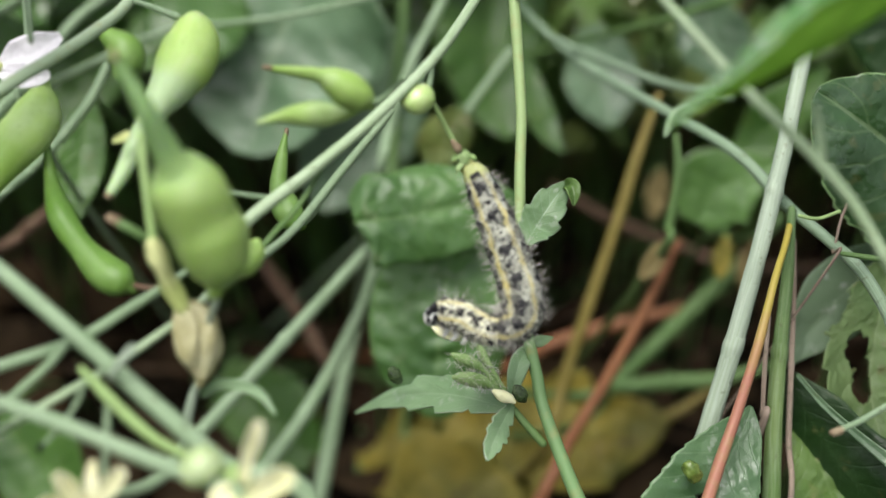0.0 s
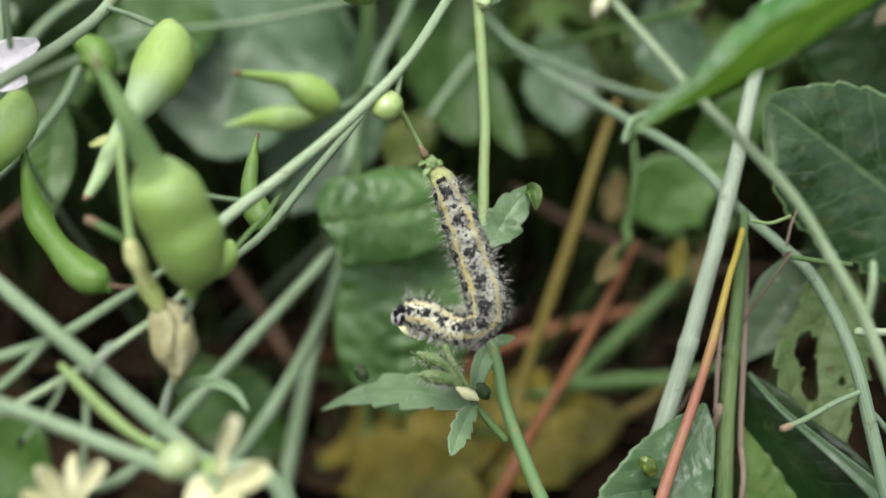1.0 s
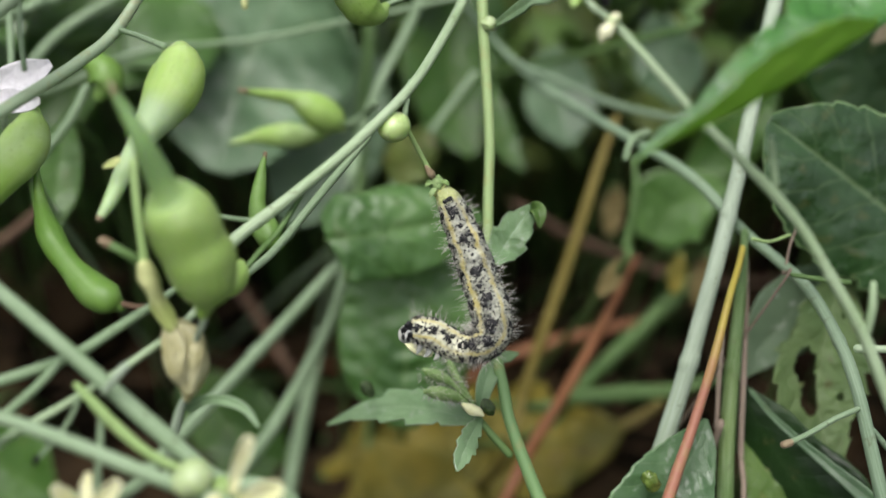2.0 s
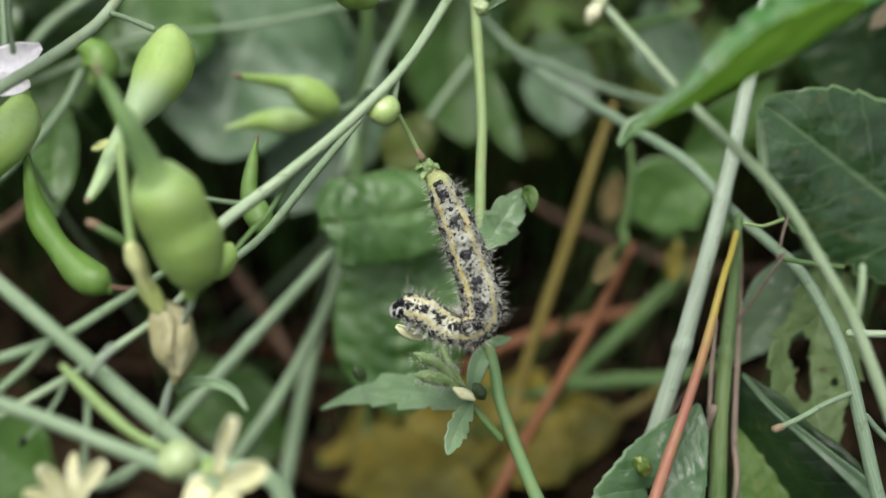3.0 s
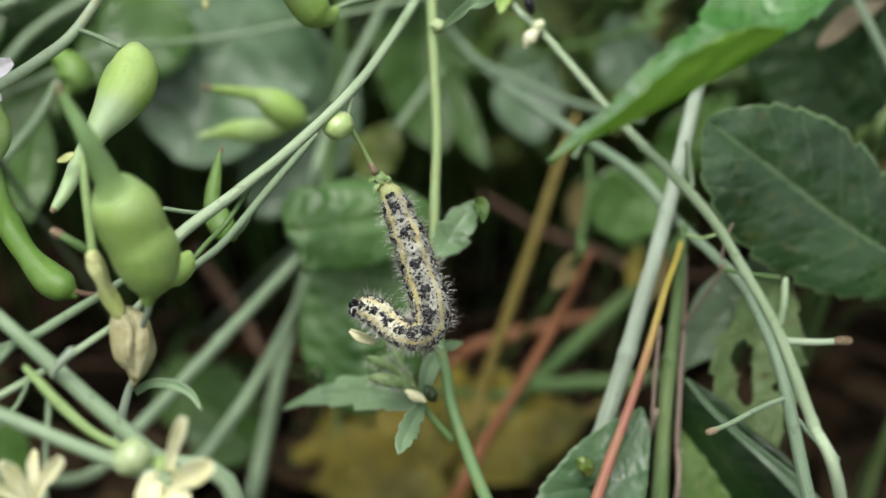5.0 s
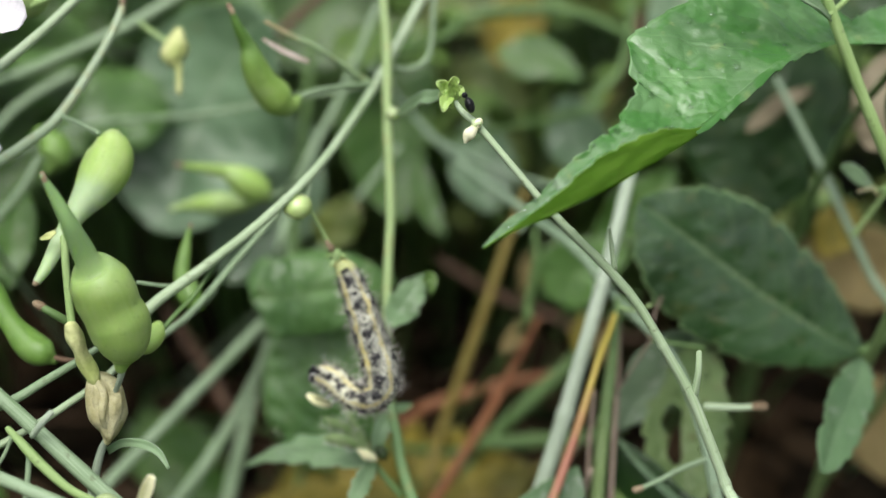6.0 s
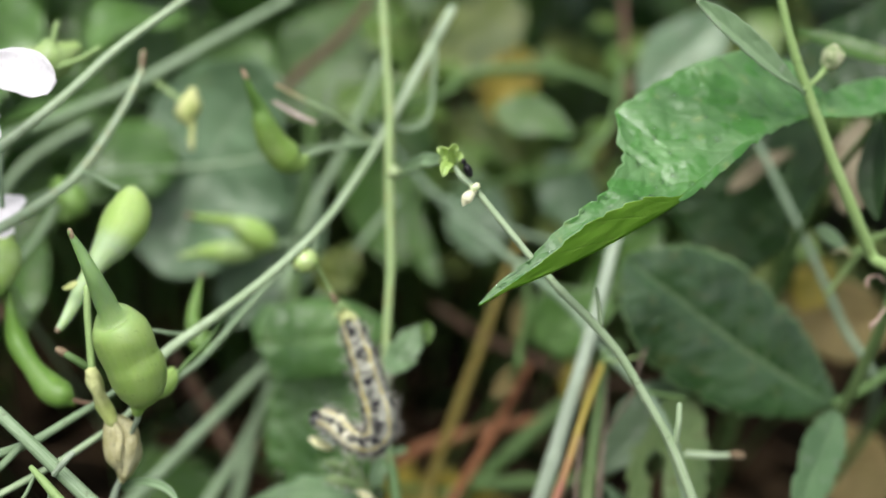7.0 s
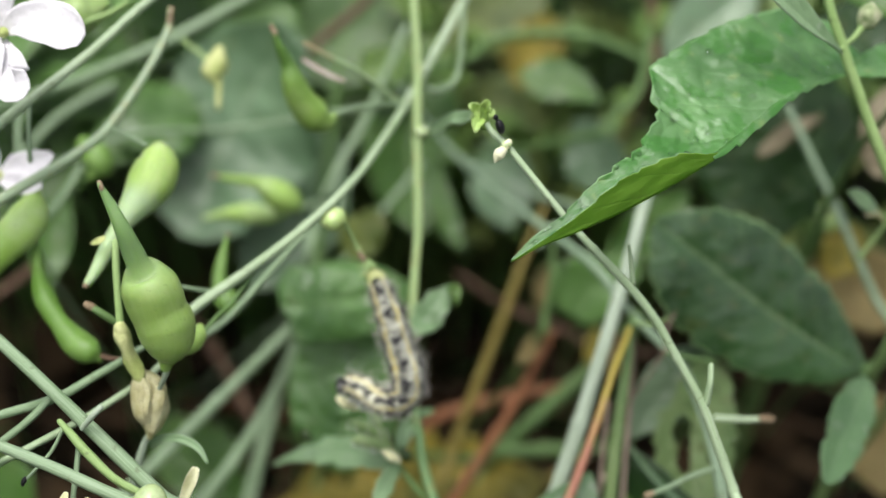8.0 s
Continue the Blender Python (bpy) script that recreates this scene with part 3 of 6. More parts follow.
# pods
pod(radish, [(-26.8, -6.5, 129.9, 1.39), (-26.7, -7.3, 129.4, 2.31), (-26.8, -8.5, 128, 3), (-27.5, -10.4, 126.4, 3.08), (-28.5, -12.1, 124.9, 2.5), (-29.7, -13.9, 123.5, 1.75), (-30.6, -15.6, 122.1, 1.28), (-31.9, -17.8, 119.9, 1.04), (-32.9, -20.9, 117.9, 0.78), (-33.6, -22.6, 116.9, 0.52)], POD_PEAR, [(-33.5, -22.5, 117, 0.5), (-33.75, -22.9, 116.75, 0.42)], "pear-shaped light green pod with a long pale beak", per=9, sides=24)
pod(radish, [(-29.1, -34, 134.9, 0.3), (-27.8, -34.1, 132.3, 0.68), (-26.5, -34.3, 129.5, 1.0), (-25.5, -33.6, 126.3, 1.33), (-24.9, -33.4, 124.6, 1.5), (-24.5, -33, 123.4, 2.6), (-23.9, -33, 121.9, 3.48), (-23.2, -33, 120.3, 3.66), (-22.6, -33, 118.5, 3.5), (-21.9, -33, 116.6, 3.66), (-21.6, -33.2, 114.6, 3.3), (-21.6, -33.4, 113, 2.4), (-21.7, -33.5, 112, 1.3), (-21.8, -33.7, 111.2, 0.75)],
    POD_TWIN, [(-29.1, -33.9, 135, 0.33), (-28.8, -34.2, 134.4, 0.33)], "large swollen double-chambered pale green pod with a tapering beak", sides=32, per=8)
stem(radish, [(-21.5, -33.9, 112.5, 0.61), (-21.9, -33.5, 109.9, 0.48), (-23.1, -31.7, 106.6, 0.35), (-24, -31.2, 103, 0.35)], STEM_GREY, "pedicel")
pod(radish, [(-19.3, -22, 110.9, 0.65), (-19.5, -24.2, 110.8, 1.43), (-20.5, -26.4, 110.9, 1.7), (-21.4, -27.2, 111.5, 0.98)], POD, None, "small half-hidden green pod", sides=14)
pod(radish, [(-43.6, -9.2, 117.1, 0.3), (-42.8, -11.8, 113.7, 0.82), (-41.2, -15, 111.1, 1.5), (-38.6, -18.3, 109, 1.38), (-35.9, -20.4, 107.1, 1.98), (-33.8, -21.8, 106.5, 1.8), (-32.6, -22.1, 105.9, 0.73)], POD_SLIM, [(-43.7, -9, 117.5, 0.46), (-43.5, -9.5, 116.4, 0.38)], "slim curved green pod with a dark tip")
stem(radish, [(-32.9, -22, 106.2, 0.44), (-30.8, -23, 106.3, 0.44), (-28.7, -24.8, 107.1, 0.5)], STEM_BROWN, "pedicel")
pod(radish, [(-24.1, 29, 113.8, 0.32), (-21, 30.8, 112.8, 0.73), (-17.5, 32.5, 111.7, 1.06), (-15.6, 33.1, 110.7, 1.97), (-13.6, 33.5, 109.3, 2.56), (-11.6, 34, 107.8, 2.16), (-10.2, 34.5, 106.6, 0.84)], POD, [(-24.3, 29.1, 113.9, 0.4), (-23.6, 29, 113.8, 0.4)], "plump green pod with a thin beak")
pod(radish, [(-27.1, 39.1, 102.3, 0.34), (-24.3, 39.4, 102.9, 0.77), (-22.1, 38.6, 103.6, 1.37), (-19.4, 37.7, 104, 1.87), (-16.9, 37.7, 104, 1.79), (-14.3, 36.8, 104.5, 1.02), (-12.3, 36.1, 105.3, 0.51)], POD, None, "narrow green pod")
stem(radish, [(-10.4, 34.5, 106.7, 0.5), (-7.7, 31.3, 109.2, 0.49), (-5.1, 24.5, 113.7, 0.47)], STEM_WAXY, "pedicel")
stem(radish, [(-12.5, 36.1, 105.3, 0.42), (-9.5, 33.6, 107, 0.42), (-6, 27.8, 111.1, 0.4)], STEM_WAXY, "pedicel")
pod(radish, [(-18.9, 4.6, 113.4, 0.21), (-19.3, 2.3, 110.9, 0.78), (-19.5, 0, 108.4, 1.12), (-18.6, -1.9, 106.6, 1.75), (-17.5, -3.5, 105.5, 1.53), (-16.6, -3.8, 104.9, 0.63)], POD_SLIM, [(-18.8, 4.7, 113.7, 0.28), (-18.9, 4.4, 113, 0.28)], "slender upright green pod", sides=14)
stem(radish, [(-16.7, -3.8, 105, 0.42), (-15.3, -6.2, 106.9, 0.41), (-14.1, -7.4, 109, 0.4)], STEM_WAXY, "pedicel")
pod(radish, [(-12.4, 3, 145.5, 0.31), (-11.6, 3, 143.2, 0.62), (-10.3, 3.8, 140.2, 1.09), (-9.6, 3.8, 137.8, 1.72), (-8.4, 4.6, 134.8, 2.13), (-6.5, 5.7, 132.3, 2.4), (-4.8, 6.3, 131.3, 1.45), (-3.8, 7.6, 131.8, 0.57)], POD_BEAKED, [(-12.6, 3.1, 145.7, 0.38), (-12.1, 2.7, 144.9, 0.38)], "dark green pod with a tapering beak")
stem(radish, [(-4, 7.7, 131.9, 0.4), (-1.1, 10.1, 132.4, 0.41), (2.9, 14.3, 131.9, 0.42), (6.7, 19.3, 130.9, 0.51)], STEM_WAXY, "pedicel")
stem(radish, [(-8.7, 13.1, 141.2, 0.24), (-4.6, 13.2, 139.1, 0.33), (-1.3, 13.6, 137.5, 0.41), (2.8, 16.3, 133.9, 0.5), (6.8, 19.2, 130.5, 0.6)], TWIG_DYING, "side_twig", "side twig withered brown at its end")
part("seed_pod", blob(bmesh.new(), (-2.7, -9.9, 122.6), (2.05, 1.9, 1.7), (-0.2, 0, 1), 4, 0.05), BUD_GLOSS, radish, "round pale green young pod")
stem(radish, [(-0.9, -6.8, 127, 0.32), (-1.2, -8.5, 125.7, 0.39), (-1.5, -9.3, 123.9, 0.45)], STEM_WAXY, "pedicel")
stem(radish, [(-1.1, -10.1, 122.2, 0.32), (0.3, -9.3, 119.2, 0.33), (1.4, -9.2, 117, 0.39), (2.4, -9, 115.1, 0.46), (3.4, -8.6, 113.5, 0.33)], STEM_LIME, "twig")
part("withered_tip", sweep(bmesh.new(), [(1.1, -9.5, 117.5, 0.33), (1.5, -9.8, 117, 0.52), (1.8, -9.5, 116.3, 0.33)], 8, 5, 0.5), BROWN_TIP, radish)
cling = part("withered_calyx", blob(bmesh.new(), (2.3, -9.3, 115.6), (0.75, 0.7, 0.95), (0.5, 0, -1), 3, 0.6, 2.5), BUD_FUZZ, radish, "crumpled pale green calyx")
for mid in ([(2.2, -9.6, 115.8, 0.2), (1.4, -10, 115.9, 0.5), (0.9, -10.2, 115.4, 0.1)], [(2.4, -9.8, 115.4, 0.2), (1.7, -10.3, 114.7, 0.5), (1.5, -10.4, 114.1, 0.1)], [(2.7, -9.6, 115.7, 0.2), (3.3, -9.9, 115.9, 0.45), (3.7, -10, 115.4, 0.1)]):
    part("sepal", blade(bmesh.new(), mid, fold=(15, 15), wave=0.3, thick=0.1, nu=10, nv=3, ripple=0.4, wide=(0.6, 0.6)), BUD_FUZZ, cling)
pod(radish, [(-45.3, 29.9, 118, 1.3), (-43.3, 29.1, 116.4, 2.41), (-42.8, 28.3, 114.7, 2.41), (-43.6, 27.7, 113.4, 1.11)], POD_SLIM, None, "round green pod", sides=14)
pod(radish, [(-44.1, -6.6, 122.6, 1.09), (-44.1, -8.5, 120.9, 2.48), (-45, -10.5, 119.1, 2.78), (-46.6, -12.2, 117.6, 2.61), (-48.2, -14.5, 115.2, 1.68), (-49.6, -17, 112.1, 0.68)], POD, None, "plump light green pod")
stem(radish, [(-38.9, 6.4, 150.4, 0.47), (-40.2, 4.3, 146.1, 0.47), (-44.5, 2.6, 144.6, 0.47)], STEM_LIME, "pedicel")
pod(radish, [(-36.9, 7.1, 146.6, 1.2), (-38.9, 6.5, 145.6, 2.7), (-40.8, 5.3, 145.3, 2.8), (-42.8, 4.6, 145.8, 1.3)], POD_PALE, None, "round pale pod")
stem(radish, [(-32.9, 5, 147.5, 0.39), (-35.5, 4.3, 145.9, 0.47), (-38.6, 3.7, 144.7, 0.63)], STEM_LIME, "pedicel")
# faded flower hanging from a thin stalk
stem(radish, [(-29, -26.7, 124.5, 0.55), (-28.7, -28.1, 121.5, 0.55), (-28.2, -29.8, 117.8, 0.55), (-27.7, -31.2, 114.7, 0.61)], STEM_LIME, "pedicel", "slender rough pedicel")
husk = part("faded_flower", sweep(bmesh.new(), [(-27.8, -31.2, 115.1, 0.72), (-27.4, -31.1, 113.6, 0.95), (-26.9, -31.1, 111.7, 0.8), (-26.4, -31, 110, 1.0), (-25.7, -31, 108.1, 0.85)], 16, 8, 0.45), HUSK_GREEN, radish, "yellowing calyx with a papery withered corolla")
part("corolla_bag", sweep(bmesh.new(), [(-25.8, -30.8, 108.5, 0.83), (-25.2, -30.5, 107, 1.95), (-24.5, -30.7, 105.3, 2.5), (-24.1, -31.4, 103.4, 2.35), (-24, -31.8, 101.7, 1.4), (-24.2, -32.4, 100.4, 0.49)], 28, 8, 0.14, squash=0.75), HUSK, husk)
for mid, fc in (
        ([(-25.9, -30.9, 108.4, 0.42), (-25.6, -32.1, 107.1, 1.04), (-25.4, -33, 104.7, 1.24), (-24.1, -33.2, 101, 0.35)], (-0.6, -0.8, 0.1)),
        ([(-25.2, -30.9, 108.4, 0.42), (-23.1, -31.7, 107.5, 1.18), (-22.5, -33, 105.3, 1.18), (-23.7, -33.3, 100.9, 0.35)], (0.5, -0.9, 0.2)),
        ([(-25.4, -31.5, 108.6, 0.28), (-24.2, -32.9, 106.8, 0.62), (-24.3, -33.8, 104.5, 0.48), (-24, -32.9, 101.7, 0.21)], (0.2, -1.0, 0.1))):
    part("withered_petal", blade(bmesh.new(), mid, fc, fold=(-8, -5), curl=(-30, -25), wave=0.18, thick=0.08, nu=30, nv=7, ripple=0.18), HUSK, husk)
stem(radish, [(-24.2, -32.2, 100.8, 0.42), (-25, -31.9, 99, 0.56), (-25.8, -32.1, 96.2, 0.64), (-26.4, -32.5, 93.1, 0.64), (-26.8, -32.8, 90, 0.64)], STEM_GREY, "pedicel")
leaf(radish, [(-24.5, -31.2, 98.3, 0.43), (-22.5, -31.6, 99.7, 0.49), (-19.9, -32.5, 100.1, 0.56), (-17.9, -33.8, 99.8, 0.42), (-16.5, -35.4, 98.6, 0.14)], LEAF_SMALL, "bract", "narrow curled grey-green bract", fold=(15, 15), nu=20, nv=4)
stem(radish, [(-32.3, -28.2, 116.4, 0.55), (-30.6, -28.6, 115.6, 0.62), (-28.7, -28.2, 114.1, 0.62)], STEM_DARK, "broken_pedicel", "short broken pedicel")
part("withered_tip", sweep(bmesh.new(), [(-32.4, -28.2, 116.5, 0.55), (-31.8, -28.3, 116.2, 0.62)], 8), BROWN_TIP, radish)
leaf(radish, [(-31.7, -19.9, 122.4, 0.21), (-32.5, -20.2, 121.9, 0.43), (-33.5, -20.3, 121.5, 0.14)], HUSK_GREEN, "dried_sepal", nu=12, nv=3)
# stalks crossing low on this side
stem(radish, [(-46.5, -31.5, 116.5, 0.9), (-41.9, -33.9, 113.7, 0.9), (-34.4, -37.4, 108.5, 0.96), (-27.3, -40.1, 102.8, 1.1), (-20.8, -42.5, 97.6, 1.17), (-11.5, -46, 90.2, 1.24)] + [(-22, -60, 40, 1.2), (-20, -50, -4, 1.2)], STEM_WAXY, "crossing_stalk")
stem(radish, [(-45, -39.1, 104.9, 0.68), (-41.6, -36.8, 105.1, 0.69), (-35.6, -33.2, 105.8, 0.71), (-31.4, -29.3, 107.1, 0.65), (-28.7, -25.7, 107.6, 0.59), (-26.2, -22.1, 108.2, 0.45)], STEM_WAXY, "side_stalk")
stem(radish, [(-43.2, -44.8, 106.9, 0.79), (-39.2, -45.3, 105.9, 0.79), (-32.6, -46.3, 103.7, 0.86), (-25.2, -47.6, 101, 0.93), (-17.1, -48.8, 98.3, 0.99)], STEM_WAXY, "crossing_stalk")
stem(radish, [(-33.4, -40.5, 106.7, 0.41), (-31.8, -41.2, 105.2, 0.61), (-29.7, -42.1, 103.2, 0.68), (-26.4, -43.3, 100.7, 0.61), (-22.4, -44.1, 98.9, 0.61), (-17.7, -45, 96.9, 0.61)], STEM_LIME, "curved_pedicel")
stem(radish, [(-28.5, -40.6, 108.9, 0.47), (-29.4, -41, 107.9, 0.47), (-30.8, -40.3, 105.8, 0.41)], STEM_GREY, "broken_pedicel")
stem(radish, [(-33.4, -39.1, 105, 0.27), (-34.7, -40.3, 102.3, 0.27), (-37.3, -42.7, 99.7, 0.2)], STEM_WAXY, "thin_tendril")
part("withered_tip", blob(bmesh.new(), (-37.5, -42.7, 99.5), (0.35, 0.3, 0.7), (0.3, 0, 1), 2, 0.5), BLACK, radish)
stem(radish, [(-35.5, -34.8, 107.1, 0.56), (-38.4, -36.2, 104.1, 0.56), (-41.7, -37.4, 101.5, 0.56), (-44.9, -38.5, 99.1, 0.56)], STEM_WAXY, "side_stalk")
stem(radish, [(-31.2, -40.8, 103.6, 0.41), (-31.3, -42, 101.1, 0.41), (-31.5, -43.6, 97.7, 0.41), (-31.3, -45.7, 93.2, 0.41)], STEM_WAXY, "side_stalk")


def flower(parent, centre, petals, bulb=None):
    """A fading cream flower: strap petals spread from a green receptacle."""
    ob = part("flower", blob(bmesh.new(), bulb[:3], (bulb[3], bulb[3], bulb[3] * 1.15), (0.4, 0.2, 1)), POD_PALE, parent, "fading cream-yellow flower")
    for mid in petals:
        part("petal", blade(bmesh.new(), mid, (0, -0.85, 0.5), fold=(12, 12), curl=(15, 15), wave=0.1, thick=0.1, nu=16, nv=4, ripple=0.1), CREAM, ob)
    return ob


flower(radish, None, (
    [(-17.7, -49.1, 100, 0.48), (-17.2, -49.1, 102.5, 0.64), (-16.3, -50, 105.3, 0.78), (-15.7, -50.2, 107.1, 0.47)],
    [(-17.4, -49.6, 99, 0.53), (-15.9, -51.1, 100.6, 1.05), (-14.1, -52.4, 102.5, 1.34), (-12.7, -53, 103.6, 0.72)],
    [(-17.9, -48.8, 98.5, 0.54), (-17, -50.9, 98.7, 1.59), (-16.4, -52.4, 97.8, 1.58), (-16, -53.8, 97, 0.63)],
    [(-18.6, -48.5, 98.9, 0.48), (-19.2, -50.4, 99.6, 1.16), (-19.3, -52, 98.5, 1.36), (-18.8, -53.5, 97.7, 0.62)]), [(-19, -47.3, 99.1, 1.3)][0])
flower(radish, None, (
    [(-31.7, -49.7, 96.5, 0.43), (-32.2, -49.8, 98.5, 0.85), (-33.1, -50, 100.5, 1), (-33.8, -50.4, 101.9, 0.47)],
    [(-31.1, -49.7, 96.5, 0.43), (-30.1, -49.6, 99, 0.64), (-28.9, -49.9, 100.8, 0.95), (-27.8, -50.3, 102.3, 0.52)],
    [(-31.4, -49.9, 96, 0.43), (-33, -50.2, 97.8, 0.64), (-34.3, -50.7, 99, 0.68), (-35.2, -51.5, 99.7, 0.31)],
    [(-31.1, -49, 95.6, 0.43), (-31.5, -47.9, 97.8, 0.65), (-31.7, -47.1, 99.5, 0.65), (-31.5, -46.6, 100.8, 0.27)]), [(-31.6, -48.6, 94, 1.2)][0])
part("flower_bud", blob(bmesh.new(), (-21.6, -47.7, 100.8), (2.0, 1.8, 2.1), (0.8, 0, 0.6)), BUD_PALE, radish, "pale green flower bud")
# white flowers
for petals, eye_ in (((
        [(-44.4, -14.9, 147.4, 0.57), (-42.3, -15.3, 148.9, 1.98), (-38.8, -16.2, 149.2, 3.1), (-35.6, -17.4, 148.3, 2.7), (-34.1, -18, 147.7, 1.0)],
        [(-44.6, -15.3, 146.6, 0.57), (-43.8, -17.4, 144.3, 2.4), (-42.5, -19.6, 142.1, 2.8), (-40.3, -20.2, 143.1, 1.25)],
        [(-45.3, -15, 147.1, 0.57), (-45.9, -16.9, 145.5, 2.11), (-46.8, -19.4, 142.5, 2.9), (-47, -21.2, 140.5, 2.3), (-47, -22, 139.7, 0.8)],
        [(-45, -14.7, 147.9, 0.57), (-45.2, -14.5, 150.7, 1.98), (-44.5, -13.9, 154.2, 2.39), (-44, -14, 156.3, 0.98)]), [(-44.3, -15.9, 147.7, 0.71)][0]),
        (([(-49.1, -4.4, 124.7, 0.6), (-46.9, -4.2, 125.4, 2.0), (-44.2, -4.9, 126.7, 1.9), (-41.9, -4.5, 128, 0.5)],
          [(-49.1, -4.7, 124.1, 0.6), (-46.7, -5.9, 123.9, 1.6), (-44.6, -7.1, 124.1, 1.3), (-42.9, -7, 124.3, 0.4)],
          [(-49.6, -4.3, 124.9, 0.6), (-51.1, -3.7, 126.2, 2.2), (-52.7, -3, 127.8, 2.2), (-53.9, -2.5, 128.9, 0.7)]), [(-49.4, -4.5, 124.4, 0.7)][0])):
    ob = part("white_flower", blob(bmesh.new(), eye_[:3], (eye_[3],) * 3), HUSK_GREEN, radish, "white four-petalled radish flower")
    for mid in petals:
        part("petal", blade(bmesh.new(), mid, (0.1, -0.85, 0.5), fold=(6, 6), curl=(12, 12), wave=0.12, thick=0.1, nu=18, nv=5, ripple=0.1), WHITE, ob)
# small faded flower and shrivelled petal higher up
ob = part("faded_flower", sweep(bmesh.new(), [(-22.9, 27, 135.6, 0.89), (-23.2, 26.3, 133.9, 1.79), (-23.5, 25.4, 132.1, 1.61), (-22.8, 24.8, 130.7, 0.62), (-22.6, 23.3, 127.5, 0.45)], 10, 5, 0.3), HUSK_GREEN, radish, "small shrivelled yellow-green flower")
stem(radish, [(-28.8, 28.6, 136.5, 0.45), (-26.9, 28, 135.3, 0.45), (-24.3, 26.3, 134.1, 0.45)], STEM_LIME, "pedicel")
part("withered_petal", blade(bmesh.new(), [(-9, 12.1, 139, 0.24), (-7, 11.6, 138, 0.49), (-4.5, 11.1, 136.9, 0.49), (-2.4, 10.8, 136.3, 0.41)], fold=(25, 25), wave=0.3, thick=0.1, nu=14, nv=3, ripple=0.3, wide=(0.7, 0.7)), PETAL_DRY, radish, "shrivelled pinkish-white petal")
stem(radish, [(15.4, 33, 146, 0.44), (15.4, 30, 139.6, 0.44), (14.9, 27.2, 133.5, 0.53), (12.3, 25.2, 131.7, 0.53), (9, 24.3, 132.2, 0.52)], STEM_WAXY, "side_twig")

def joint(parent, pts, k, m, girth):
    """A slightly swollen node round a stalk at its k-th point."""
    d = (Vector(pts[k + 1][:3]) - Vector(pts[k - 1][:3])).normalized()
    c, rr = Vector(pts[k][:3]), pts[k][3] * girth
    ring = [(*(c + d * rr * s), rr * g) for s, g in ((-1.2, 0.96), (-0.6, 1.05), (0, 1.12), (0.6, 1.05), (1.2, 0.96))]
    part("node", sweep(bmesh.new(), ring, 12, 3, 0.12, (0, 0)), m, parent)


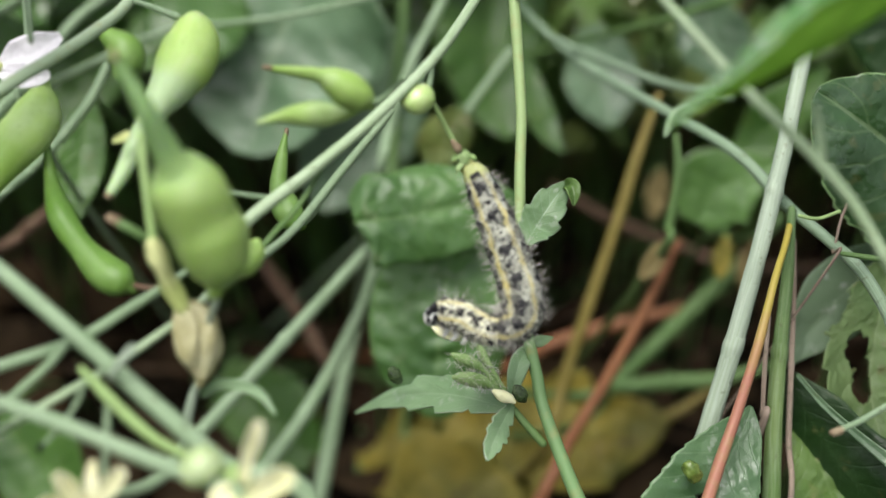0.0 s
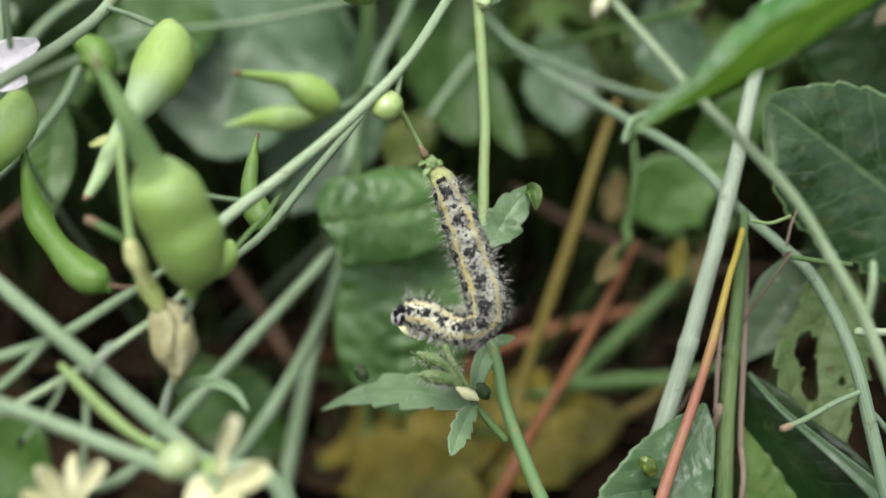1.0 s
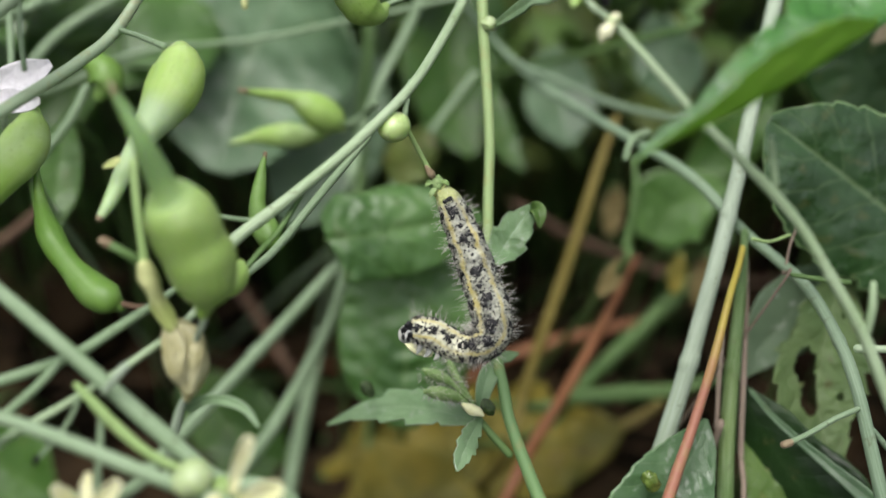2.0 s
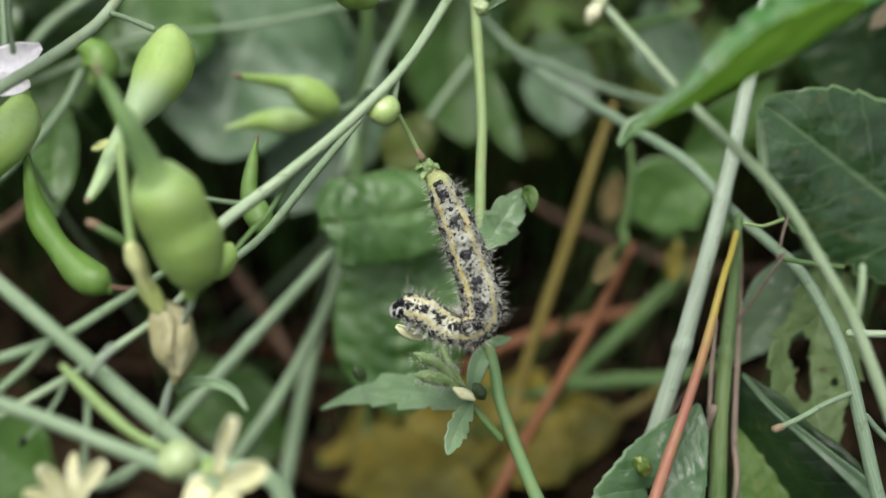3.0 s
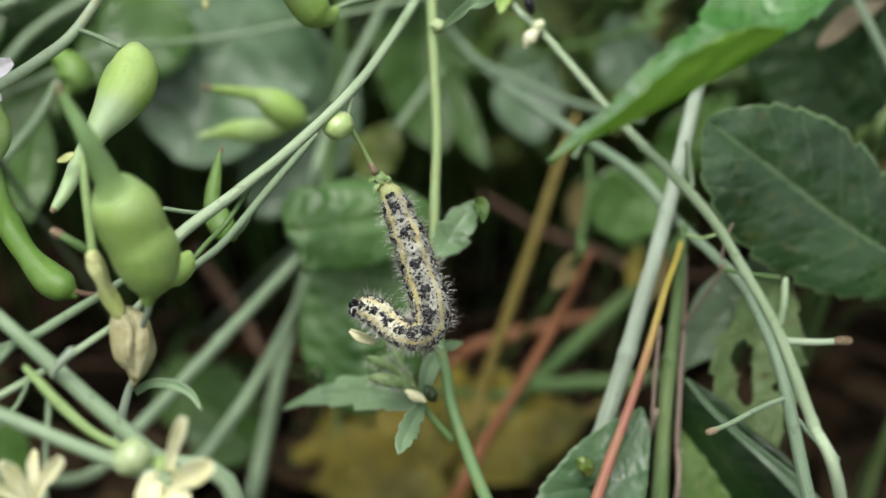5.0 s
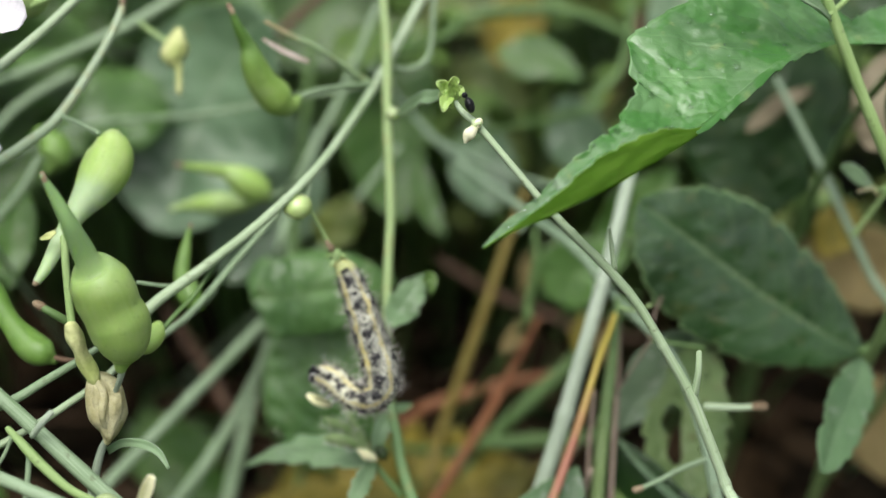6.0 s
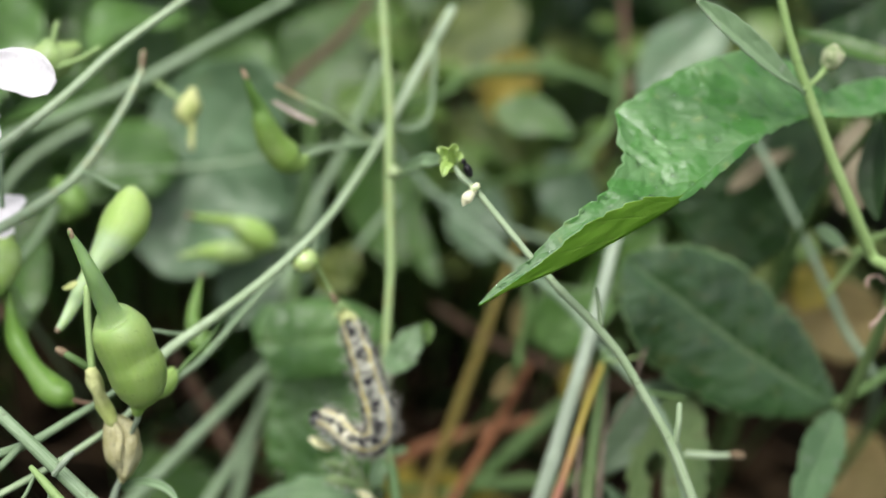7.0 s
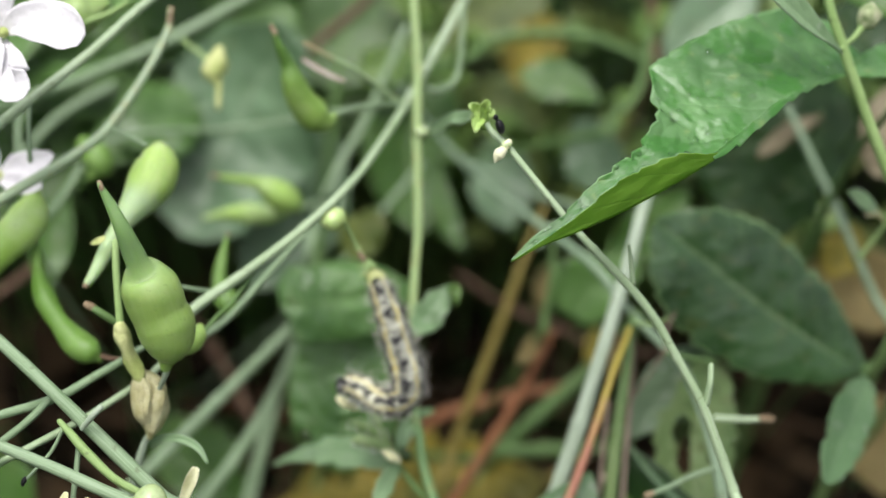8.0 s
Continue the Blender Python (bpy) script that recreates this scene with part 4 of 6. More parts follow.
# ---- stalks behind ----
for pts, m, nm in (
        ([(-5.5, 39.4, 88.8, 1.51), (-11.5, 35.7, 83.1, 1.5), (-23.6, 29.2, 71.5, 1.49), (-35.5, 22.7, 60.1, 1.57), (-44.1, 19, 52.2, 1.57)], STEM_WAXY, "pale green stalk leaning behind the radish"),
        ([(-10, 50, 87.7, 1.39), (-10.9, 42.3, 76, 1.47), (-15.5, 36.7, 66.4, 1.55), (-21.2, 26.9, 59.6, 1.6), (-27.4, 24.2, 51.4, 1.7), (-33.7, 21.8, 43.9, 1.7)], STEM_WAXY, "pale green stalk leaning behind the radish"),
        ([(-15.3, 62.1, 57, 1.64), (-17.2, 58.6, 49.6, 1.74), (-19.7, 53.4, 38.4, 1.95), (-22.1, 48.1, 27, 2.05)], STEM_WAXY, "grey-green stalk standing in shade"),
        ([(6.8, 69, 131, 1.11), (0.5, 62, 115.8, 1.2), (-5, 57.2, 105.7, 1.2), (-8.4, 53.9, 96.1, 1.21), (-10.4, 51.8, 86.9, 1.22)], STEM_WAXY, "upright pale green stalk among the leaves"),
        ([(-6.7, 90.8, 118.5, 1.54), (-7.1, 84.7, 105.5, 1.54), (-8.3, 79.5, 94.3, 1.54), (-8.9, 73.9, 82.2, 1.64), (-10.3, 70, 69.3, 1.66)], STEM_DARK, "upright green stalk among the leaves"),
        ([(11.3, 67.8, 104.6, 0.97), (5.5, 64.5, 97.5, 0.97), (-1.2, 61.5, 88.8, 0.97), (-6.9, 60.2, 81.3, 0.98)], STEM_WAXY, "thin pale stalk among the leaves"),
        ([(-10.1, 63.9, 143.7, 1.23), (-23, 60.5, 136.4, 1.33), (-35.7, 57.1, 129.1, 1.42), (-45.5, 55, 124.6, 1.32), (-55.5, 54, 120.1, 1.22), (-65.5, 53.3, 116.1, 1.22)], STEM_WAXY, "pale arching stalk among the leaves"),
        ([(9.4, 48.8, 123, 0.5), (-8.7, 52, 118.1, 0.61), (-25.3, 55.4, 113.6, 0.62), (-44.7, 59.3, 110, 0.74), (-62.2, 60.9, 101.8, 0.75)], STEM_WAXY, "thin arching stalk among the leaves"),
        ([(-47.3, 63.2, 118.5, 1.05), (-57.1, 59.4, 112.6, 1.15), (-64.5, 54.3, 104, 1.25), (-71.8, 49.2, 95.6, 1.24)], STEM_WAXY, "pale arching stalk among the leaves"),
        ([(-46.8, 33, 112.8, 0.9), (-49.2, 30.9, 108.4, 0.98), (-53.1, 28.8, 103.9, 0.98), (-57.9, 26.7, 99.4, 1.06), (-64.3, 24.3, 94.2, 1.06)], STEM_WAXY, "pale green stalk among the leaves"),
        ([(-55.3, 29.2, 128.3, 0.69), (-54.8, 25.9, 121.4, 0.69), (-54.6, 23.3, 115.8, 0.69), (-54.3, 20.1, 108.8, 0.69)], STEM_WAXY, "thin pale stalk among the leaves"),
        ([(35.6, 64.6, 97.9, 0.87), (32.8, 61.3, 90.8, 1.26), (28.7, 56.5, 78.1, 1.46), (24.6, 52.9, 65.6, 1.47), (20.5, 49.2, 53, 1.58), (17.3, 45.9, 41.1, 1.6)], STEM_OCHRE, "ochre withered stalk among the leaves"),
        ([(37.1, 45.3, 80.1, 0.93), (32.7, 42.3, 71.2, 1.31), (27.3, 38.8, 61.4, 1.41), (20, 34.5, 49.7, 1.5), (13.6, 30.5, 38.9, 1.6)], STEM_RUST, "rust-red dry stalk among the leaves"),
        ([(59, 69.8, 73.5, 1.45), (50.8, 65.9, 65, 2.28), (40.5, 61.7, 56, 2.28), (30.2, 57.5, 47.1, 1.86), (22, 54.2, 40, 1.24)], STEM_DARK, "flat green blade-like stalk"),
        ([(56.7, 57.1, 51, 1.23), (48.5, 56.1, 48.9, 1.95), (39.2, 55.9, 48.3, 2.15), (29.9, 55.5, 47.6, 1.84), (19.7, 54.9, 46.2, 1.23)], STEM_DARK, "dull green stalk lying low"),
        ([(46.2, 76.5, 52.4, 1.32), (36.3, 75.6, 50.3, 1.86), (27.6, 74.6, 48.3, 1.97), (18.8, 73.4, 45.7, 1.75), (10.1, 71.8, 42.2, 1.31)], STEM_RUST, "red-brown stalk lying low"),
        ([(53, 71, 40.5, 0.88), (45.3, 68.6, 35.5, 1.43), (37.6, 67, 32, 1.53), (27.8, 64.9, 27.4, 1.53), (16.9, 63, 23.4, 1.31)], STEM_OCHRE, "ochre stalk lying low"),
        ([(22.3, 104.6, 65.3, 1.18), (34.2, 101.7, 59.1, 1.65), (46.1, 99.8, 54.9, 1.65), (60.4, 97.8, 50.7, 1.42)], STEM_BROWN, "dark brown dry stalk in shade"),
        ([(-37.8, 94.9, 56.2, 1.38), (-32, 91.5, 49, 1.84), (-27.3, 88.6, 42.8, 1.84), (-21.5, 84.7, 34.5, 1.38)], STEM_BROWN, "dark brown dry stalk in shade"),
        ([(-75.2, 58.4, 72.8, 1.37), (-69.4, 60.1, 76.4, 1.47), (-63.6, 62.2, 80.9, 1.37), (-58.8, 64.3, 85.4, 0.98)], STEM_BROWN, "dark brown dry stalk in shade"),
        ([(35.1, 43, 98.8, 0.62), (35.3, 40.4, 93.2, 0.98), (34.2, 38.3, 86.3, 1.07), (33.1, 37.3, 81.9, 0.9)], STEM_DARK, "bent green stalk among the leaves"),
        ([(12.2, 85.1, 118.1, 1.26), (23.4, 88, 124.4, 1.5), (34.9, 89, 126.6, 1.62), (46.5, 88.8, 126.1, 1.62), (57.2, 87.1, 122.4, 1.39)], STEM_DARK, "pale arching stalk among the leaves"),
        ([(59.3, 110.8, 137.6, 1.23), (60.5, 104.5, 124.3, 1.47), (59.7, 99.3, 113.1, 1.46)], STEM_BROWN, "brown upright stalk among the leaves"),
        ([(-18.3, 94.2, 113.9, 1.07), (-9.3, 97.9, 121.9, 1.43), (-2.5, 100.6, 127.7, 1.43), (4.2, 104.3, 135.7, 1.19)], STEM_BROWN, "brown leaning stalk among the leaves"),
        ([(72.8, 39.9, 127.7, 0.8), (75.5, 37.7, 123, 0.98), (81.8, 32.7, 112.2, 1.05), (88.7, 26.7, 99.3, 1.05), (94.5, 21.9, 89, 1.05)], STEM_BLUE, "grey-green leaning stalk among the leaves"),
        ([(65.8, 55.8, 102.5, 0.86), (69.4, 58.6, 108.6, 0.97), (73.5, 61.4, 114.6, 0.97), (76.5, 63.8, 119.7, 0.86)], STEM_DARK, "thin green stalk among the leaves"),
        ([(39.1, 70.2, 109.9, 1), (47.9, 72.3, 114.3, 1.22), (53.3, 74.8, 119.7, 1.34), (55.1, 79.6, 130, 1.23)], STEM_DARK, "bent green stalk among the leaves")):
    if pts[-1][2] > pts[0][2]:
        pts = pts[::-1]
    p = rooted(pts, 0.9)[-1]
    st = thing("plant_stalk", (p[0], p[1], 0), nm, "stalk", "stalks behind the radish")
    stem(st, rooted(pts, 0.9), m, "stem", "", girth=0.68)
    joint(st, pts, 1 + len(pts) // 2 - 1, m, 0.68)

# ---- the upright weed with the toothed leaves ----
weed = thing("toothed_weed", (19, -31.9, 49.5), "slender upright light green weed with small toothed leaves", "plant")
stem(weed, [(6.2, 33.7, 156.9, 0.78), (7.3, 25.1, 145.7, 0.77), (8.4, 19.8, 136.6, 0.85), (8.7, 14.5, 127.7, 0.84), (9.5, 7.8, 115.6, 0.8), (9.3, 2.9, 107.5, 0.79), (9.4, -1.9, 99.5, 0.79), (9.8, -5.8, 93.5, 0.85), (11.1, -9.4, 88.2, 0.85), (12.1, -12.3, 84.2, 0.91), (16.4, -18.8, 75.1, 1.04), (20.9, -23.4, 67.7, 1.11), (22.1, -30.4, 48, 1.12)], WEED_STEM, "stem", "smooth light green stem", 14)
stem(weed, [(7.8, -11.8, 85.5, 0.42), (9.5, -12.7, 83.5, 0.56), (11.8, -13.8, 81.2, 0.6)], STEM_DARK, "petiole")
leaf(weed, [(9.8, -4.3, 102.8, 0.7), (11, -1.7, 103.6, 2.3), (12.2, -0.9, 105.3, 2.6), (13.7, 0.8, 106.8, 1.7), (15, 1.4, 108.1, 0.5)], LEAF_SMALL, "leaf", "pale green leaf with a curled tip", teeth=4, bite=0.35, fold=(14, -6), face=(-0.25, -0.85, 0.45), nu=40, nv=10, ripple=0.05)
leaf(weed, [(14.6, 1.3, 107.9, 0.5), (15.2, -0.1, 108.4, 0.95), (15.5, -1, 107.7, 0.8), (15.5, -1.6, 106.4, 0.1)], LEAF_FRESH, "leaf_tip", "curled-over leaf tip", fold=(20, 35), nu=16, nv=5)
leaf(weed, [(8.1, -11.3, 84.2, 0.57), (4.3, -9, 84.2, 2.14), (0.7, -6.2, 83.3, 2.76), (-3.7, -2.7, 81.2, 2.45), (-7.6, 0.4, 78.4, 1.06), (-11.5, 2.3, 75.4, 0.15)], LEAF_SMALL, "leaf", "pale green toothed leaf", teeth=5, bite=0.5, fold=(12, 4), curl=(10, -15), ripple=0.1, face=(0.0, -0.75, 0.65))
leaf(weed, [(8.2, -12.7, 85.9, 0.42), (7.2, -15.1, 85.5, 1.38), (6.2, -17.6, 84.9, 1.7), (5.4, -19.2, 83.8, 1.08), (5, -20.5, 83.3, 0.13)], LEAF_SMALL, "leaf", "small toothed leaf with whitish scars", teeth=6, bite=0.5, face=(0.2, -0.95, 0.25), nu=30)
leaf(weed, [(8.1, -11.5, 86.1, 0.35), (8.5, -10.6, 88, 0.98), (9.2, -8.8, 89.5, 1.2), (10.2, -7.3, 90.4, 0.57), (11, -6.9, 91.2, 0.14)], LEAF_SMALL, "leaf", "", fold=(20, 20), nu=20, nv=5)
leaf(weed, [(10.5, -6.2, 90.4, 0.29), (11.8, -5.2, 90.2, 0.72), (13.4, -4.1, 90.1, 0.14)], LEAF_SMALL, "leaf", "", nu=14, nv=4)
for pts in ([(6.9, -12.2, 87, 0.28), (5.5, -11.7, 87.9, 0.77), (3.7, -12.4, 89, 1.04), (2.1, -12.7, 89.5, 0.9), (1.3, -12.6, 89.5, 0.41)], [(6.4, -11.7, 87.9, 0.28), (4.8, -11, 89.5, 0.63), (3.5, -11.1, 90.5, 0.9), (2.1, -11.3, 91.2, 0.83), (1.2, -11.1, 91.6, 0.42)], [(7.5, -11.3, 86.4, 0.28), (5.5, -10, 89.3, 0.63), (4.5, -9.1, 91.2, 0.63), (4, -8.7, 92.1, 0.21)]):
    bud = part("bud", sweep(bmesh.new(), [(*p[:3], p[3] * 0.78) for p in pts], 12, 6, 0.3), BUD_FUZZ, weed, "fuzzy light green bud")
    b2 = bmesh.new()
    for k in range(170):
        c = pts[random.choice((1, 2, 3))]
        d = Vector((random.uniform(-1, 1), random.uniform(-1, 0.3), random.uniform(-1, 1))).normalized()
        o = Vector(c[:3]) + d * c[3] * 0.7 + Vector((random.uniform(-1, 1), 0, random.uniform(-0.3, 0.3)))
        sweep(b2, [(*o, 0.03), (*(o + d * 0.75), 0.01)], 3, 1, 0, (0, 0))
    part("fuzz", b2, HAIR, bud, "", "stuff")
leaf(weed, [(2, -13.8, 95.3, 0.34), (1.1, -14.6, 96.1, 0.81), (-0.1, -15.2, 97, 0.94), (-1.2, -14.9, 97.6, 0.27)], CREAM, "petal", "pale yellow petal", fold=(25, 25), curl=(20, 20), nu=16, nv=4, wide=(0.75, 0.75))
leaf(weed, [(10.1, 13.6, 128, 0.42), (11.5, 6.3, 131.4, 0.73), (13.1, -2.8, 135.5, 1.07), (14.3, -9.5, 137.7, 1.1), (15.4, -16, 140.2, 0.42)], LEAF_SMALL, "leaf", "thin narrow curved leaf", fold=(15, 15), nu=20, nv=4)
part("stem_node", blob(bmesh.new(), (9.5, 13.6, 128.1), (1.0, 0.8, 0.9), rough=0.4), BUD_PALE, weed, "pale scarred node")

# ---- the stalks that cross on the other side ----

def lone(pts, m, label, nm="stem", category="stalk", **kw):
    p = rooted(pts)[-1]
    st = thing("plant_stalk", (p[0], p[1], 0), label, category, "crossing stalks")
    stem(st, rooted(pts), m, nm, "", 14, **kw)
    for k in range(2, len(pts) - 1, 3) if m is not RED_YELLOW else ():
        joint(st, pts, k, m, kw.get("girth", 0.9))
    return st


lone([(51, 30.2, 137.7, 1.32), (49, 24.3, 129.7, 1.3), (46.9, 19.4, 124, 1.29), (44.8, 14.3, 117.8, 1.27), (42.6, 9, 111, 1.26), (40.8, 5.2, 105.4, 1.32), (38.9, 1.5, 99.7, 1.35), (37.1, -1.3, 93.8, 1.39), (35.5, -3.8, 88.5, 1.46), (33.8, -5.8, 82.9, 1.47), (31.9, -8, 77, 1.54), (28.9, -10.8, 68.7, 1.63)], STEM_GREY, "thick pale grey-green stalk", girth=0.82)
lone([(43.5, 6.1, 102.6, 0.74), (42.9, 2.4, 94.5, 1.04), (41.7, -2.3, 86.9, 1.26), (40.8, -6.9, 79.3, 1.4), (40.2, -12.1, 70.6, 1.54), (39.9, -16.6, 63.2, 1.6)], STEM_RIBBED, "ribbed dark green stalk with yellow patches", girth=0.76)
lone([(44.1, 5.5, 98.8, 0.3), (44, 2.3, 92, 0.37), (43.4, -2.1, 85, 0.45), (43.1, -5.8, 76.9, 0.45), (42.6, -11.1, 68.1, 0.44)], STEM_STRAW, "thin dry brown stalk behind the stalks")
lone([(39.7, -3.1, 92.3, 0.29), (39.2, -5.5, 87, 0.36), (38.9, -8, 81.7, 0.36), (38.6, -8.9, 79.7, 0.58)], STEM_STRAW, "thin dry brown stalk behind the stalks")
lone([(49.3, 2.8, 104.9, 0.22), (48.4, 1.9, 102.9, 0.22), (47.5, 0.3, 99.6, 0.22), (45.8, -1.2, 96.3, 0.22)], STEM_STRAW, "hair-thin dry stalk behind the stalks")

blue = lone([(6, 64.3, 120.9, 0.83), (14.9, 66.9, 109.9, 0.86), (22.7, 56.1, 105.5, 1.02), (32.1, 32, 106.1, 1.09), (38.9, 18.4, 105.3, 1.1), (43.4, 8.2, 102.3, 1.05), (46.9, 2.8, 100.5, 1.03), (50, -3.3, 98.8, 1.07), (52, -10.5, 95.6, 1.11), (53.2, -15.4, 92, 1.16), (54.7, -19.4, 85.7, 1.22), (56.5, -23.9, 78.3, 1.29), (59, -27.1, 71.6, 1.35)], STEM_BLUE, "bent blue-green stalk behind the stalks", girth=0.7)
stem(blue, [(53.1, -17.4, 90, 0.41), (49.3, -20.5, 90.5, 0.4), (45.3, -23, 89.9, 0.39), (42.5, -24.3, 89.4, 0.39)], STEM_WAXY, "broken_pedicel", "short pedicel broken off brown")
part("withered_tip", sweep(bmesh.new(), [(43.1, -24.2, 89.6, 0.46), (42.4, -24.3, 89.4, 0.46)], 8), BROWN_TIP, blue)
stem(blue, [(53.7, -12.6, 95.6, 0.64), (57.7, -13.5, 96, 0.56), (60.8, -14.3, 96.7, 0.48)], STEM_PALE, "broken_pedicel", "short pedicel broken off brown")
part("withered_tip", sweep(bmesh.new(), [(60, -14.3, 96.7, 0.63), (61.1, -14.3, 96.7, 0.63)], 8), BROWN_TIP, blue)
stem(blue, [(34.3, 30.5, 107.5, 0.74), (31.9, 28.3, 107.4, 0.65), (30.6, 26.1, 105.2, 0.49)], STEM_WAXY, "broken_pedicel")
stem(blue, [(17.2, 58.9, 109.4, 0.65), (26.6, 57.2, 105.7, 0.74), (35.1, 56.9, 102.5, 0.75), (45.7, 56.9, 100.2, 0.66)], STEM_BLUE, "side_stalk")
stem(blue, [(46.9, -5.2, 101.9, 0.35), (50.5, -5.4, 101.4, 0.42), (54, -5.6, 101.1, 0.42)], STEM_DARK, "pedicel")
stem(blue, [(55, -18.5, 87.6, 0.41), (57.1, -18.5, 85.2, 0.48), (60.6, -18.8, 82.1, 0.55)], STEM_BLUE, "pedicel")
stem(blue, [(42.4, -1.5, 105.1, 0.28), (44.6, -1.6, 104.8, 0.28), (47.1, -1.3, 105.6, 0.28)], STEM_LIME, "pedicel")


lone([(44.2, 8, 101.8, 0.6), (41.9, 1.5, 99.8, 0.59), (39.8, -3.6, 98.2, 0.64), (37.1, -9.6, 92.5, 0.84), (34.5, -13.7, 86, 0.91), (31.9, -17.5, 80.3, 1.04), (29.7, -21, 75.2, 1.1), (27.5, -24.7, 69.6, 1.1)], RED_YELLOW, "dying stalk turning from yellow to red", girth=0.7)

light = lone([(16.4, -19.2, 140.5, 0.49), (17.4, -20.8, 139.5, 0.55), (19.2, -23.4, 138.6, 0.61), (23, -26.2, 135, 0.61), (26.5, -27.9, 131.4, 0.68), (30.3, -29.5, 127.9, 0.75), (34.7, -30.3, 123.9, 0.82), (38.5, -31.1, 119.8, 0.82), (41.9, -32.3, 114.8, 0.83), (45.4, -33.7, 109.4, 0.9), (47.9, -35, 104.2, 0.98), (50.4, -36.6, 98.6, 0.98), (54.1, -39.5, 89.9, 1.06)], STEM_PALE, "light green flowering stalk with a green calyx cup", girth=0.68)
stem(light, [(34.5, -30.2, 128.9, 0.2), (35, -30, 126.8, 0.34), (35.6, -30.3, 123.9, 0.41)], STEM_PALE, "stipule")
stem(light, [(46.3, -32.6, 114.1, 0.42), (46.2, -33.6, 112.1, 0.48), (46.1, -33.7, 109.4, 0.56)], STEM_PALE, "broken_pedicel")
part("bud", sweep(bmesh.new(), [(19.2, -24.2, 139.4, 0.47), (18.6, -24.5, 138.6, 0.54), (18.1, -25.7, 138.4, 0.74), (17.8, -25.9, 138, 0.61), (17.6, -26.1, 137.5, 0.2)], 12, 5, 0.2), CREAM, light, "tiny cream bud")
part("scar", blob(bmesh.new(), (18.9, -24.3, 139.1), (0.6, 0.6, 0.6), rough=0.6), BUD_PALE, light)
cup = part("calyx", sweep(bmesh.new(), [(16.4, -19.4, 140, 0.63), (16.1, -19.2, 140.6, 1.04), (15.9, -19.4, 141.3, 1.18), (15.8, -19.2, 141.8, 0.9)], 16, 5, 0.5, (1, 0)), POD, light, "open crinkled green calyx cup")
for mid, fc in (([(15.9, -20, 141.2, 0.41), (15.2, -20.1, 142.2, 0.83), (14.6, -20.3, 142.8, 0.62), (14.4, -20.2, 143.1, 0.14)], (-0.3, -0.8, 0.5)), ([(16, -20, 141.2, 0.41), (16.2, -20.5, 142.4, 0.89), (16.5, -20.7, 143.1, 0.82), (16.9, -20.8, 143.3, 0.21)], (0.2, -0.8, 0.5)),
                ([(16, -20.4, 141.2, 0.41), (15.4, -21.5, 140.9, 0.82), (15.2, -22.2, 140.3, 0.55), (15, -22.4, 139.9, 0.14)], (-0.2, -0.95, 0.2)), ([(16.3, -19, 140.9, 0.42), (16.9, -18.8, 141.3, 0.76), (17.3, -18.7, 141.7, 0.56), (17.5, -18.5, 141.9, 0.14)], (0.2, -0.8, 0.5))):
    part("sepal", blade(bmesh.new(), mid, fc, fold=(15, 20), curl=(20, 10), wave=0.3, nu=16, nv=4, thick=0.12, ripple=0.5), POD, cup)

beetle = thing("beetle", (17.9, -22.6, 140.4), "tiny blue-black beetle on the stalk", "beetle")
part("abdomen", blob(bmesh.new(), (18.1, -22.9, 141), (0.72, 0.55, 1.0), (-0.4, 0, 1)), BLACK, beetle)
part("head", blob(bmesh.new(), (17.5, -22.4, 142), (0.36, 0.32, 0.36)), BLACK, beetle)

# ---- the plant with the wet bright leaf ----
bright = thing("wet_leaf_plant", (95, 60, 0), "plant with a wet bright green toothed leaf", "plant")
stem(bright, [(57.2, -5.7, 167.2, 0.59), (60.9, -8.6, 156.2, 0.74), (64.5, -10, 148.4, 0.9), (68.1, -11.2, 141.2, 0.91), (71.7, -12.1, 134.5, 0.99), (75.6, -12, 127.7, 1.01), (79.8, -11.3, 119.6, 1.03)] + [(88, 30, 60, 0.9), (92, 50, -4, 1.0)], STEM_LIME, "stem")
KEEL = [(70.4, -3.2, 146.5, 0.16, 8.5), (66.3, -7.6, 146.5, 0.15, 11.6), (60.9, -13.1, 146.6, 0.3, 13.2), (55, -18.9, 145.9, 0.29, 14), (49, -24.6, 143.2, 0.28, 14.9), (47.3, -26.1, 142.3, 0.3, 14.6), (45.4, -27.7, 141.3, 0.4, 12), (43.5, -29.3, 140.3, 0.9, 9.3), (38.1, -33.5, 138.4, 4, 6.5), (31.8, -36.8, 135.9, 4.35, 5.2), (26.5, -38.8, 133.9, 2.1, 2.8), (22.6, -39.6, 132.3, 0.6, 1.5), (19.1, -40.5, 130.4, 0.07, 0.13)]
wet = leaf(bright, KEEL, LEAF_BRIGHT, "leaf", "wet bright green toothed leaf folded along its midrib", face=(0, -0.906, 0.42), fold=(140, -32), curl=(0, 8), teeth=24, bite=0.12, wave=0.05, nu=168, nv=30, ripple=0.05, relief=0.03, fine=0.022, under=LEAF_UNDER)
leaf(bright, [(x, y - 0.4, z + 0.35, w, 0.4) for (x, y, z, _, _), w in zip(KEEL[:8], (0.3, 0.5, 0.7, 0.9, 0.9, 1.0, 1.0, 0.3))], LEAF_BRIGHT, "leaf_margin", "pale-toothed leaf margin", face=(0, -0.8, 0.6), fold=(-6, -30), teeth=10, bite=0.8, nu=90, nv=5, thick=0.15, under=LEAF_UNDER)
